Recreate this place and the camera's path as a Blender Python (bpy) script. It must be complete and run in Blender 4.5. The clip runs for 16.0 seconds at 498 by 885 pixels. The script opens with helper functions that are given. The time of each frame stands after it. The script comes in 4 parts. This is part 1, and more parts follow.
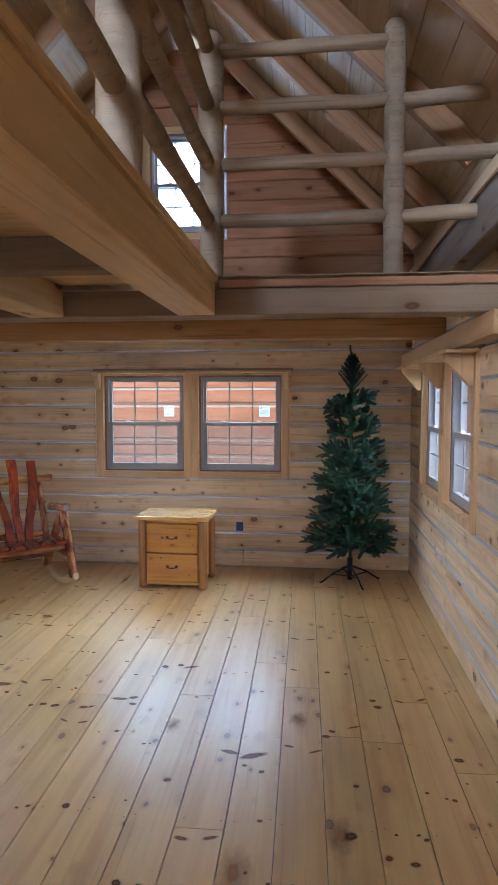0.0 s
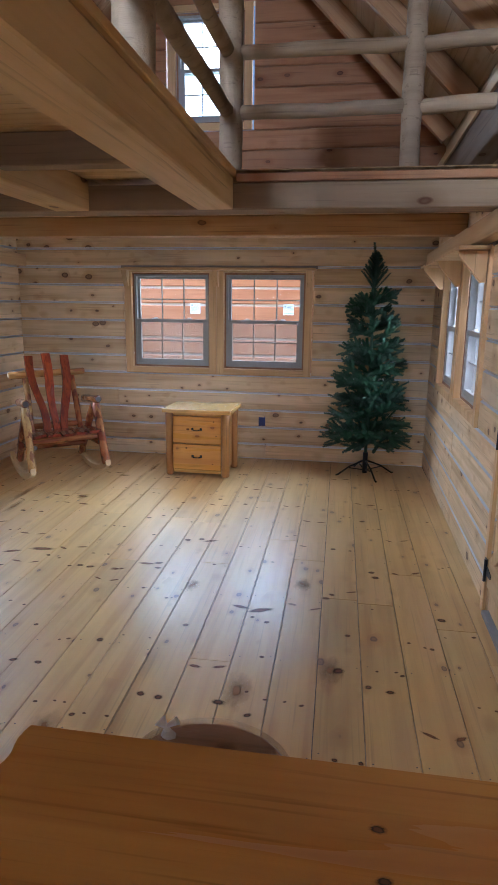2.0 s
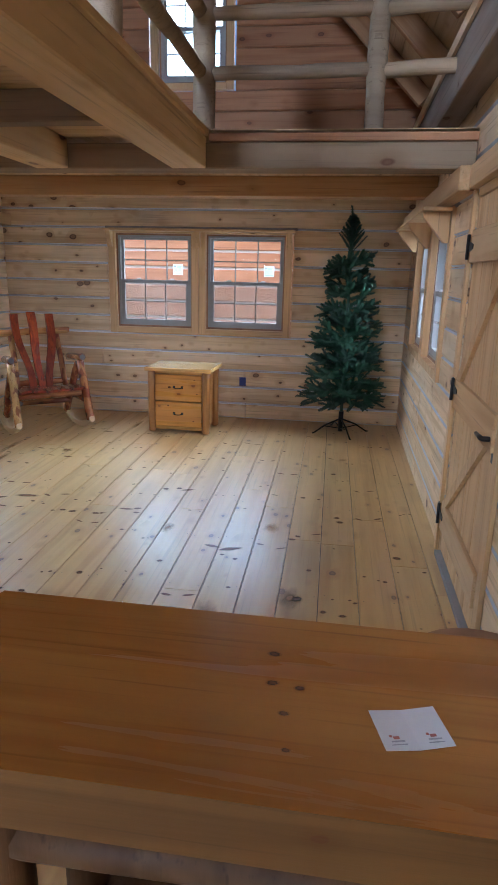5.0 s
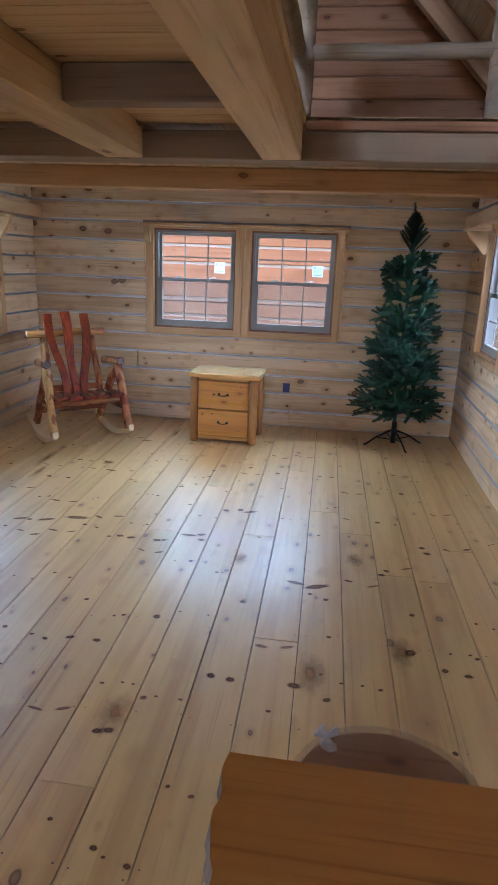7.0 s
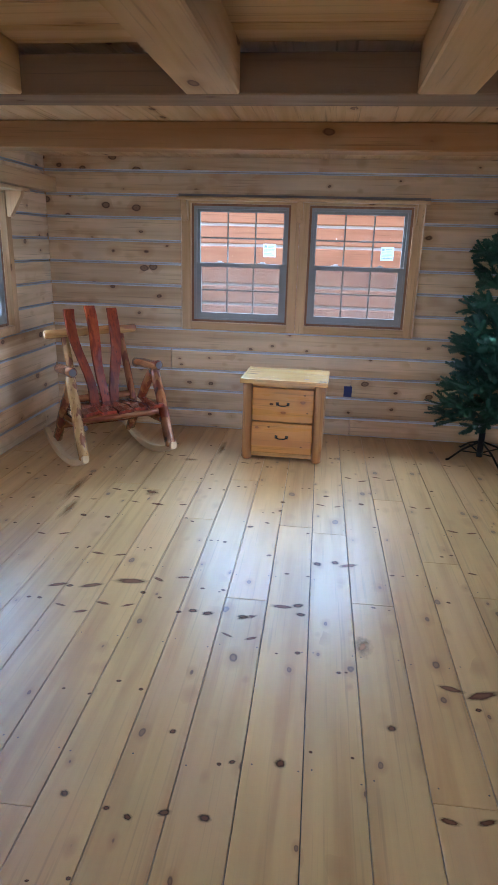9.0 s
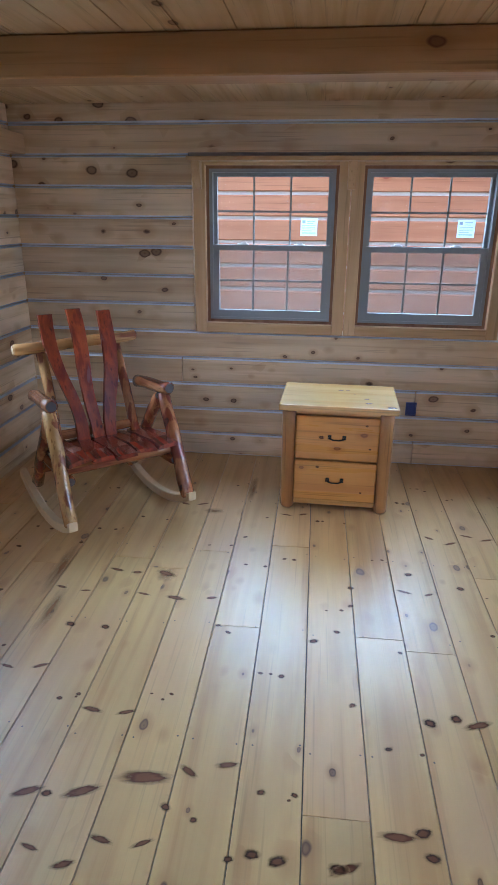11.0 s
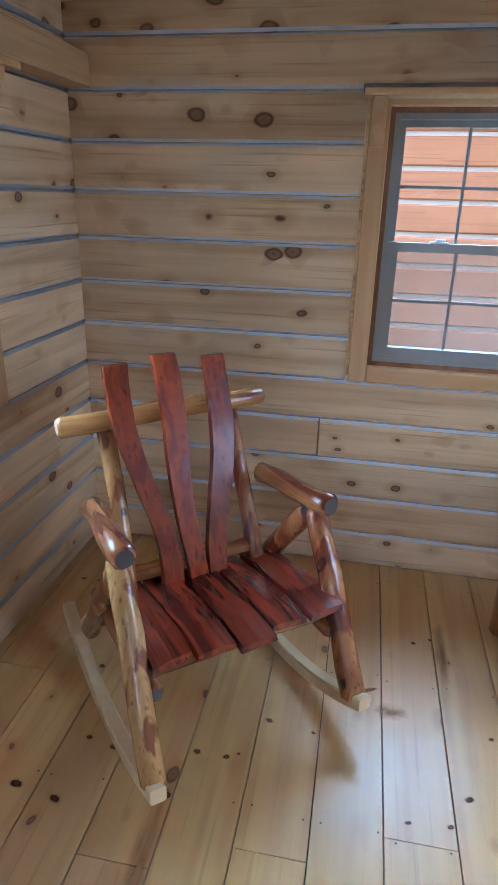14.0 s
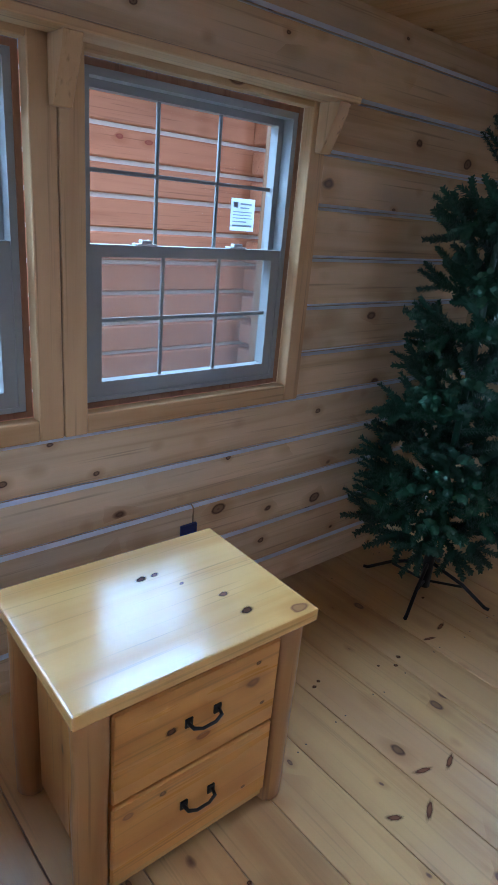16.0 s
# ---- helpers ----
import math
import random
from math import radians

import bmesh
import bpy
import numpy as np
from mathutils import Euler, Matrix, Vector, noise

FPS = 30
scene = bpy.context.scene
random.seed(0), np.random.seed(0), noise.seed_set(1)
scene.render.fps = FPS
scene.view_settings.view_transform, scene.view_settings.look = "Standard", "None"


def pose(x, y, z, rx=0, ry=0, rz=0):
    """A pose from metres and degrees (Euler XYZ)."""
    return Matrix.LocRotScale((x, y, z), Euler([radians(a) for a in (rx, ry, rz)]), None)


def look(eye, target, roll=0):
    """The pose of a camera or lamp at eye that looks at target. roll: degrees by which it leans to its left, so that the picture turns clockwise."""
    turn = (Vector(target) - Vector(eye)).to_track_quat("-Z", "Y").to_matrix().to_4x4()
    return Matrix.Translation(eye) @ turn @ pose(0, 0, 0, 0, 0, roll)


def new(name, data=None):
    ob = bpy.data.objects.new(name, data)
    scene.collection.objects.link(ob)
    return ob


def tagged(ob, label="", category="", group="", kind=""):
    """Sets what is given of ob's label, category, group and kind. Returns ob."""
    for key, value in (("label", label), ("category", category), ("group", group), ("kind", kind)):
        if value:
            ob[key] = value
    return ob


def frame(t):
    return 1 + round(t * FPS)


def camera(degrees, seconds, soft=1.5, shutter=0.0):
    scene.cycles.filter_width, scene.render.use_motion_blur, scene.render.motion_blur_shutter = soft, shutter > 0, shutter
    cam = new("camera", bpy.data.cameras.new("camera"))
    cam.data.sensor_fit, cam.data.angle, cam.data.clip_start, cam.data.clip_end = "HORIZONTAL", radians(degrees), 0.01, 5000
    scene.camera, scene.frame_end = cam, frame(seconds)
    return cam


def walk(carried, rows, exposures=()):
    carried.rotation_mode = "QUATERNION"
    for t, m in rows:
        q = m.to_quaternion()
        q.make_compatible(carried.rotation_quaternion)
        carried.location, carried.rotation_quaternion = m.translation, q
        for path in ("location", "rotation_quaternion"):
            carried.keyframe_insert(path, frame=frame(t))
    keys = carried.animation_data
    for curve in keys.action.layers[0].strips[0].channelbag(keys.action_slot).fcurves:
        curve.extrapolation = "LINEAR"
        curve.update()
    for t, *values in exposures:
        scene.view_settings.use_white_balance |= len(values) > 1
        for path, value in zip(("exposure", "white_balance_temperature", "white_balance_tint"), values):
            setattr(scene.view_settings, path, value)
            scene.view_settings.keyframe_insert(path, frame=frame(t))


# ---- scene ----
cam = camera(43.9, 16.0)
PATH = [
    (0, (0.239, 0.509, 1.639), (0.031, 2.494, 1.504), 0.0),
    (0.5, (0.217, 0.469, 1.634), (0.092, 2.463, 1.553), 0.5),
    (1, (0.268, 0.387, 1.602), (0.001, 2.367, 1.527), 0.1),
    (1.5, (0.339, 0.352, 1.581), (0.023, 2.296, 1.238), 0.1),
    (2, (0.369, 0.265, 1.591), (0.065, 2.193, 1.152), 0.7),
    (2.5, (0.338, 0.135, 1.589), (0.113, 2.064, 1.11), 1.9),
    (3, (0.356, 0.013, 1.572), (0.198, 1.939, 1.056), 3.3),
    (3.2, (0.381, -0.014, 1.579), (0.233, 1.909, 1.049), 3.7),
    (5.3, (0.524, 0.07, 1.53), (0.226, 1.973, 0.994), 1.3),
    (5.5, (0.473, 0.079, 1.541), (0.163, 1.979, 1.0), 1.4),
    (6, (0.324, 0.076, 1.565), (0.046, 1.981, 1.022), 2.0),
    (6.5, (0.154, 0.136, 1.564), (-0.076, 2.049, 1.025), 3.0),
    (7, (-0.03, 0.377, 1.578), (-0.281, 2.283, 1.024), 2.2),
    (7.5, (-0.213, 0.573, 1.557), (-0.506, 2.472, 1.002), 1.7),
    (8, (-0.428, 0.782, 1.573), (-0.725, 2.672, 0.99), 1.7),
    (8.2, (-0.494, 0.857, 1.576), (-0.751, 2.749, 0.982), 2.2),
    (10.3, (-0.93, 2.005, 1.581), (-1.126, 3.878, 0.908), 1.0),
    (10.5, (-0.971, 2.116, 1.599), (-1.151, 3.984, 0.907), 0.9),
    (11, (-1.088, 2.457, 1.616), (-1.307, 4.319, 0.919), 0.5),
    (11.5, (-1.218, 2.725, 1.598), (-1.522, 4.577, 0.907), 0.5),
    (12, (-1.373, 2.996, 1.61), (-1.696, 4.84, 0.905), 0.8),
    (12.5, (-1.493, 3.268, 1.589), (-1.795, 5.107, 0.865), 0.7),
    (13, (-1.62, 3.577, 1.59), (-1.984, 5.402, 0.858), -0.2),
    (13.5, (-1.75, 3.774, 1.599), (-2.161, 5.58, 0.844), -0.0),
    (14, (-1.844, 3.98, 1.577), (-2.196, 5.804, 0.836), 1.5),
    (14.5, (-1.861, 4.247, 1.542), (-1.959, 6.105, 0.809), 3.0),
    (15, (-1.832, 4.555, 1.548), (-1.638, 6.408, 0.82), 2.7),
    (15.5, (-1.79, 4.745, 1.486), (-1.062, 6.483, 0.817), 5.2),
    (16, (-1.686, 4.843, 1.554), (-0.442, 6.242, 0.851), 5.1),
]
walk(cam, [(t, look(eye, target, roll)) for t, eye, target, roll in PATH], exposures=((0, 0.1, 6050, 26), (5.5, 0.15, 5850, 23), (8, 0.18, 5500, 23), (10.5, 0.05, 5350, 22), (11, -0.05, 5350, 22), (12.5, 0.03, 5350, 21), (14.5, 0.3, 5400, 19), (15.2, 0.25, 5350, 19), (16, -0.4, 5250, 23)))

# ---- world and lights ----
scene.view_settings.exposure = 0.0
world = bpy.data.worlds.new("overcast_sky")
scene.world = world
world.use_nodes = True
wn, wl = world.node_tree.nodes, world.node_tree.links
sky = wn.new("ShaderNodeTexSky")
sky.sky_type = "NISHITA"
sky.sun_disc = False
sky.sun_elevation = radians(48)
sky.sun_rotation = radians(150)
wl.new(sky.outputs[0], wn["Background"].inputs[0])
wn["Background"].inputs[1].default_value = 0.09

sun = new("sun", bpy.data.lights.new("sun", "SUN"))
sun.data.energy, sun.data.angle, sun.data.color = 0.5, radians(12), (1.0, 0.96, 0.9)
sun.matrix_world = look((6, -9, 14), (0, 0, 0))


def sky_lamp(eye, target, sx, sy, watts, colour=(0.64, 0.83, 1.0)):
    """Sky light that falls in through an opening, from outside and above it."""
    lamp = new("sky_light", bpy.data.lights.new("sky_light", "AREA"))
    lamp.data.shape, lamp.data.size, lamp.data.size_y = "RECTANGLE", sx, sy
    lamp.data.energy, lamp.data.color = watts, colour
    lamp.matrix_world = look(eye, target)
    return lamp


XW, XE, YN, YS = -3.08, 1.155, 6.5, -1.7      # inner faces of the four walls
sky_lamp((-0.95, 8.8, 3.6), (-0.95, 4.6, 0.9), 4.6, 2.2, 640, (0.48, 0.80, 1.0))       # north windows
sky_lamp((3.4, 4.9, 2.3), (0.0, 4.9, 1.2), 2.8, 2.2, 330)           # east windows
sky_lamp((-5.6, 7.2, 3.3), (-2.2, 4.4, 0.2), 3.2, 1.6, 620, (0.48, 0.80, 1.0))         # west windows, slanting from the north-west
sky_lamp((-5.4, 4.9, 2.3), (-2.0, 4.9, 1.2), 2.8, 2.2, 330)         # west windows
sky_lamp((-0.9, -4.2, 2.5), (-0.9, 1.8, 0.7), 3.0, 1.8, 250)        # south windows, assumed, out of view behind the walker
sky_lamp((-0.94, 8.6, 5.2), (-0.94, 5.0, 3.2), 2.4, 1.6, 130)       # north gable window
sky_lamp((-1.02, -3.8, 4.6), (-1.02, 1.0, 3.5), 2.6, 2.0, 3400)      # added fill for the loft, through an assumed, unseen south gable window

# ---- materials ----


def mat_new(name):
    m = bpy.data.materials.new(name)
    m.use_nodes = True
    t = m.node_tree
    return m, t.nodes, t.links, t.nodes["Principled BSDF"]


def mixc(n, l, fac, a, b, mode="MIX"):
    x = n.new("ShaderNodeMix")
    x.data_type, x.blend_type = "RGBA", mode
    for sock, v in ((x.inputs[0], fac), (x.inputs[6], a), (x.inputs[7], b)):
        if hasattr(v, "is_linked"):
            l.new(v, sock)
        elif isinstance(v, (int, float)):
            sock.default_value = v
        else:
            sock.default_value = (*v, 1)
    return x.outputs[2]


def mathn(n, l, op, a, b=0.0, clamp=False):
    x = n.new("ShaderNodeMath")
    x.operation, x.use_clamp = op, clamp
    for sock, v in zip(x.inputs, (a, b)):
        if hasattr(v, "is_linked"):
            l.new(v, sock)
        else:
            sock.default_value = v
    return x.outputs[0]


def ramp(n, l, fac, stops):
    r = n.new("ShaderNodeValToRGB")
    while len(r.color_ramp.elements) < len(stops):
        r.color_ramp.elements.new(0.5)
    for e, (p, c) in zip(r.color_ramp.elements, stops):
        e.position = p
        e.color = (*c, 1) if len(c) == 3 else c
    l.new(fac, r.inputs[0])
    return r.outputs[0]


def wood(name, light, dark, axis, knot=0.5, knot_col=(0.10, 0.035, 0.012), rough=0.5, tone=0.25, cell=(0.26, 0.14), size=0.13, coat=0.0, bump=0.15, stain=None, vary=0.16, stain_at=(0.52, 0.72), cloud_at=(1.2, 3.5), streak=0.55, warm=0.3, coat_rough=0.1):
    """Sawn wood with its grain along one axis: growth bands, fine fibres, knots with rings, a tint for each piece."""
    m, n, l, b = mat_new(name)
    tc, info = n.new("ShaderNodeTexCoord"), n.new("ShaderNodeObjectInfo")
    off = n.new("ShaderNodeVectorMath")
    off.operation = "MULTIPLY_ADD"
    comb = n.new("ShaderNodeCombineXYZ")
    for i in range(3):
        l.new(info.outputs["Random"], comb.inputs[i])
    l.new(comb.outputs[0], off.inputs[0])
    off.inputs[1].default_value = (37.0, 53.0, 71.0)
    l.new(tc.outputs["Object"], off.inputs[2])

    def scaled(along, across):
        s = [across] * 3
        s[axis] = along
        mp = n.new("ShaderNodeMapping")
        mp.inputs["Scale"].default_value = s
        l.new(off.outputs[0], mp.inputs[0])
        return mp.outputs[0]

    bands = n.new("ShaderNodeTexNoise")
    bands.inputs["Scale"].default_value, bands.inputs["Detail"].default_value = 1.0, 5.0
    bands.inputs["Distortion"].default_value = 0.6
    l.new(scaled(0.7, 14.0), bands.inputs[0])
    fibre = n.new("ShaderNodeTexNoise")
    fibre.inputs["Scale"].default_value, fibre.inputs["Detail"].default_value = 1.0, 3.0
    l.new(scaled(6.0, 220.0), fibre.inputs[0])
    cloud = n.new("ShaderNodeTexNoise")
    cloud.inputs["Scale"].default_value, cloud.inputs["Detail"].default_value = 1.0, 3.0
    l.new(scaled(*cloud_at), cloud.inputs[0])
    col = mixc(n, l, ramp(n, l, bands.outputs[0], [(0.30, (0, 0, 0)), (0.50, (0.35, 0.35, 0.35)), (0.66, (1, 1, 1))]), light, dark)
    col = mixc(n, l, mathn(n, l, "MULTIPLY", fibre.outputs[0], tone), col, dark)
    if stain:
        col = mixc(n, l, ramp(n, l, cloud.outputs[0], [(stain_at[0], (0, 0, 0)), (stain_at[1], (0.8, 0.8, 0.8))]), col, stain)
    # long dark streaks and checks, and broad light and dark areas
    lines = n.new("ShaderNodeTexNoise")
    lines.inputs["Scale"].default_value, lines.inputs["Detail"].default_value = 1.0, 2.0
    l.new(scaled(1.6, 75.0), lines.inputs[0])
    col = mixc(n, l, mathn(n, l, "MULTIPLY", ramp(n, l, lines.outputs[0], [(0.60, (0, 0, 0)), (0.74, (1, 1, 1))]), streak), col, [c * 0.42 for c in dark])
    col = mixc(n, l, ramp(n, l, cloud.outputs[0], [(0.30, (0.32, 0.32, 0.32)), (0.50, (0, 0, 0))]), col, [c * 0.6 for c in dark])
    # knots: dark discs with a paler ring, stretched a little along the grain
    vor = n.new("ShaderNodeTexVoronoi")
    vor.inputs["Scale"].default_value = 1.0
    warp = n.new("ShaderNodeTexNoise")
    warp.inputs["Scale"].default_value = 2.0
    sc = scaled(1 / cell[0], 1 / cell[1])
    l.new(sc, warp.inputs[0])
    wob = n.new("ShaderNodeVectorMath")
    wob.operation = "MULTIPLY_ADD"
    l.new(warp.outputs[1], wob.inputs[0])
    wob.inputs[1].default_value = (0.16, 0.16, 0.16)
    l.new(sc, wob.inputs[2])
    l.new(wob.outputs[0], vor.inputs[0])
    sep = n.new("ShaderNodeSeparateColor")
    l.new(vor.outputs["Color"], sep.inputs[0])
    keep = mathn(n, l, "LESS_THAN", sep.outputs[0], knot)
    rad = mathn(n, l, "MULTIPLY", mathn(n, l, "ADD", mathn(n, l, "POWER", sep.outputs[1], 2.2), 0.36), size)
    ratio = mathn(n, l, "DIVIDE", vor.outputs["Distance"], mathn(n, l, "ADD", rad, 0.02))
    core = ramp(n, l, ratio, [(0.0, (0.95, 0.95, 0.95)), (0.30, (0.62, 0.62, 0.62)), (0.55, (0.70, 0.70, 0.70)), (0.74, (1, 1, 1)), (0.88, (0.5, 0.5, 0.5)), (1.0, (0, 0, 0))])
    kfac = mathn(n, l, "MULTIPLY", core, keep)
    halo = mathn(n, l, "MULTIPLY", ramp(n, l, mathn(n, l, "MULTIPLY", ratio, 0.33), [(0.25, (0.55, 0.55, 0.55)), (0.85, (0, 0, 0))]), keep)
    col = mixc(n, l, halo, col, [a * k for a, k in zip(dark, (0.72, 0.60, 0.48))])
    col = mixc(n, l, mathn(n, l, "MULTIPLY", kfac, 0.92), col, knot_col)
    # each piece has its own tint
    hsv = n.new("ShaderNodeHueSaturation")
    l.new(mathn(n, l, "MULTIPLY_ADD", info.outputs["Random"], vary), hsv.inputs["Value"])
    hsv.inputs["Value"].default_value = 1.0
    add = hsv.inputs["Value"].links[0].from_node
    add.inputs[2].default_value = 1.0 - vary / 2
    turn = mathn(n, l, "FRACT", mathn(n, l, "MULTIPLY", info.outputs["Random"], 7.31))
    col = mixc(n, l, mathn(n, l, "MULTIPLY", turn, warm), col, (1.0, 0.80, 0.58), "MULTIPLY")
    l.new(col, hsv.inputs["Color"])
    l.new(hsv.outputs[0], b.inputs["Base Color"])
    l.new(mathn(n, l, "ADD", mathn(n, l, "MULTIPLY", bands.outputs[0], 0.16), rough - 0.08), b.inputs["Roughness"])
    b.inputs["Coat Weight"].default_value = coat
    b.inputs["Specular IOR Level"].default_value = 0.22 if coat == 0 else 0.45
    b.inputs["Coat Roughness"].default_value = coat_rough
    bp = n.new("ShaderNodeBump")
    bp.inputs["Strength"].default_value, bp.inputs["Distance"].default_value = bump, 0.003
    l.new(mathn(n, l, "ADD", fibre.outputs[0], mathn(n, l, "MULTIPLY", bands.outputs[0], 1.5)), bp.inputs["Height"])
    l.new(bp.outputs[0], b.inputs["Normal"])
    return m


def plain(name, col, rough=0.5, metal=0.0, grain=0.1, scale=40.0):
    m, n, l, b = mat_new(name)
    tc, nz = n.new("ShaderNodeTexCoord"), n.new("ShaderNodeTexNoise")
    nz.inputs["Scale"].default_value, nz.inputs["Detail"].default_value = scale, 4.0
    l.new(tc.outputs["Object"], nz.inputs[0])
    l.new(mixc(n, l, nz.outputs[0], [c * (1 - grain) for c in col], [min(1, c * (1 + grain)) for c in col]), b.inputs["Base Color"])
    l.new(mathn(n, l, "MULTIPLY_ADD", nz.outputs[0], 0.12), b.inputs["Roughness"])
    b.inputs["Roughness"].links[0].from_node.inputs[2].default_value = rough - 0.06
    b.inputs["Metallic"].default_value = metal
    return m


WALL_L, WALL_D = (0.78, 0.575, 0.35), (0.53, 0.35, 0.185)
WALL_STAIN = (0.52, 0.41, 0.28)
wall_x = wood("log_pine_x", WALL_L, WALL_D, 0, 0.62, (0.055, 0.018, 0.008), cell=(0.15, 0.10), size=0.205, rough=0.55, stain=WALL_STAIN, vary=0.22, warm=0.40)
wall_y = wood("log_pine_y", WALL_L, WALL_D, 1, 0.62, (0.055, 0.018, 0.008), cell=(0.15, 0.10), size=0.205, rough=0.55, stain=WALL_STAIN, vary=0.22, warm=0.40)
floor_pine = wood("floor_pine", (0.64, 0.40, 0.155), (0.49, 0.265, 0.09), 1, 0.6, knot_col=(0.085, 0.026, 0.010), rough=0.34, cell=(0.17, 0.10), size=0.15, stain=(0.58, 0.34, 0.16), coat=0.5, streak=0.3, bump=0.05, vary=0.12, warm=0.22, coat_rough=0.28)
roof_pine = wood("roof_pine", (0.58, 0.43, 0.27), (0.47, 0.32, 0.18), 1, 0.3, rough=0.6)
beam_x = wood("beam_pine_x", (0.70, 0.49, 0.25), (0.55, 0.36, 0.16), 0, 0.5, rough=0.55, cell=(0.34, 0.16), size=0.16)
beam_y = wood("beam_pine_y", (0.70, 0.49, 0.25), (0.55, 0.36, 0.16), 1, 0.5, rough=0.55, cell=(0.34, 0.16), size=0.16)
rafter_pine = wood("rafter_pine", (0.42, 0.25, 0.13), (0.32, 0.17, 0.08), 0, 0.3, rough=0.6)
trim_z = wood("trim_pine_z", (0.60, 0.385, 0.195), (0.47, 0.275, 0.12), 2, 0.3, rough=0.5)
trim_x = wood("trim_pine_x", (0.60, 0.385, 0.195), (0.47, 0.275, 0.12), 0, 0.3, rough=0.5)
trim_y = wood("trim_pine_y", (0.60, 0.385, 0.195), (0.47, 0.275, 0.12), 1, 0.3, rough=0.5)
# red-brown jamb wood, made darker to include the shadow in the reveals
jamb_wood = wood("jamb_wood", (0.30, 0.15, 0.075), (0.20, 0.085, 0.04), 2, 0.1, rough=0.5)
# pine of the loft cross beam and noggings, their shade put into the colour
shade_beam = wood("shaded_beam", (0.34, 0.245, 0.155), (0.25, 0.17, 0.105), 0, 0.4, rough=0.65)
brown_beam = wood("brown_beam", (0.50, 0.30, 0.13), (0.40, 0.21, 0.08), 0, 0.35, rough=0.55)
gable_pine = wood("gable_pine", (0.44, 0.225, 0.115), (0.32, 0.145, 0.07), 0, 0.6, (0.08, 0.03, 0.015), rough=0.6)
rail_wood = wood("rail_log", (0.40, 0.30, 0.20), (0.27, 0.19, 0.12), 0, 0.4, rough=0.65, stain=(0.26, 0.20, 0.15), bump=0.4)
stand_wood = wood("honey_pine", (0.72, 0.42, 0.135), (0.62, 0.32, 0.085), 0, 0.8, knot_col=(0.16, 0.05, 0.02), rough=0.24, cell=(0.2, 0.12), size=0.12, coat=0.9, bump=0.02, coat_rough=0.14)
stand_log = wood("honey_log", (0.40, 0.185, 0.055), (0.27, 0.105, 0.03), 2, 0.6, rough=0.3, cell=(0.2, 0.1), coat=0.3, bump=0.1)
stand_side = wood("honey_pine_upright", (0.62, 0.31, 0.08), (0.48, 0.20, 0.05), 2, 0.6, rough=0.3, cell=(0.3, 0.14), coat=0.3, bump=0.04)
slab_wood = wood("slab_wood", (0.53, 0.24, 0.055), (0.39, 0.145, 0.03), 0, 0.15, rough=0.26, cell=(0.5, 0.2), coat=0.4, bump=0.05)
red_slat = wood("red_cedar", (0.50, 0.095, 0.022), (0.15, 0.018, 0.010), 2, 0.4, knot_col=(0.03, 0.012, 0.01), rough=0.25, cell=(0.25, 0.12), coat=0.6, bump=0.1, stain=(0.15, 0.018, 0.010), stain_at=(0.50, 0.62), vary=0.35, cloud_at=(1.3, 24.0), streak=0.9, tone=0.6)
red_seat = wood("red_cedar_seat", (0.34, 0.048, 0.018), (0.11, 0.015, 0.010), 1, 0.4, knot_col=(0.03, 0.012, 0.01), rough=0.22, cell=(0.25, 0.12), coat=0.6, bump=0.1, stain=(0.06, 0.012, 0.010), stain_at=(0.46, 0.60), vary=0.35, cloud_at=(1.3, 24.0), streak=0.9, tone=0.6)
CEDAR = {"knot_col": (0.025, 0.01, 0.008), "rough": 0.24, "cell": (0.16, 0.08), "size": 0.18, "coat": 0.6, "bump": 0.3, "vary": 0.4, "stain_at": (0.46, 0.54), "cloud_at": (1.6, 19.0), "streak": 0.8, "tone": 0.5}


def cedar(axis, bare=False):
    """Varnished cedar log: red heartwood with streaks of cream sapwood, or the paler way round."""
    if bare:
        return wood("bare_cedar_log", (0.60, 0.37, 0.14), (0.38, 0.17, 0.05), axis, 0.9, stain=(0.16, 0.026, 0.012), **{**CEDAR, "stain_at": (0.54, 0.60)})
    return wood("cedar_log", (0.50, 0.24, 0.08), (0.20, 0.040, 0.016), axis, 0.9, stain=(0.12, 0.014, 0.010), **CEDAR)


cedar_log, cedar_y, cedar_x, bare_log, bare_x = cedar(2), cedar(1), cedar(0), cedar(2, True), cedar(0, True)
cut_end = plain("log_end", (0.085, 0.07, 0.065), 0.6)
pale_end = plain("pale_cut", (0.62, 0.44, 0.24), 0.45)
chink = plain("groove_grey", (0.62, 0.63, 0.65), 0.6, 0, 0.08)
# same groove grey, darkened to put the side walls' shade into its colour
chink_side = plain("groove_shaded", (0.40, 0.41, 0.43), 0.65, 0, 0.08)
vinyl = plain("grey_vinyl", (0.27, 0.265, 0.25), 0.4, 0, 0.05)
vinyl_light = plain("pale_vinyl", (0.60, 0.60, 0.58), 0.4, 0, 0.05)
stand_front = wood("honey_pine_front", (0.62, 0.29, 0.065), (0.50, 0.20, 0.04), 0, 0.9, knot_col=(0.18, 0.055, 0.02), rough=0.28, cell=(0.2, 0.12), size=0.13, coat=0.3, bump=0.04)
black_iron = plain("black_iron", (0.015, 0.015, 0.017), 0.4, 0.6)
blue_plastic = plain("blue_plastic", (0.02, 0.035, 0.16), 0.4)
label_paper, ln, ll, lb = mat_new("label_paper")
lb.inputs["Base Color"].default_value = (0.82, 0.83, 0.84, 1)
lb.inputs["Roughness"].default_value = 0.6
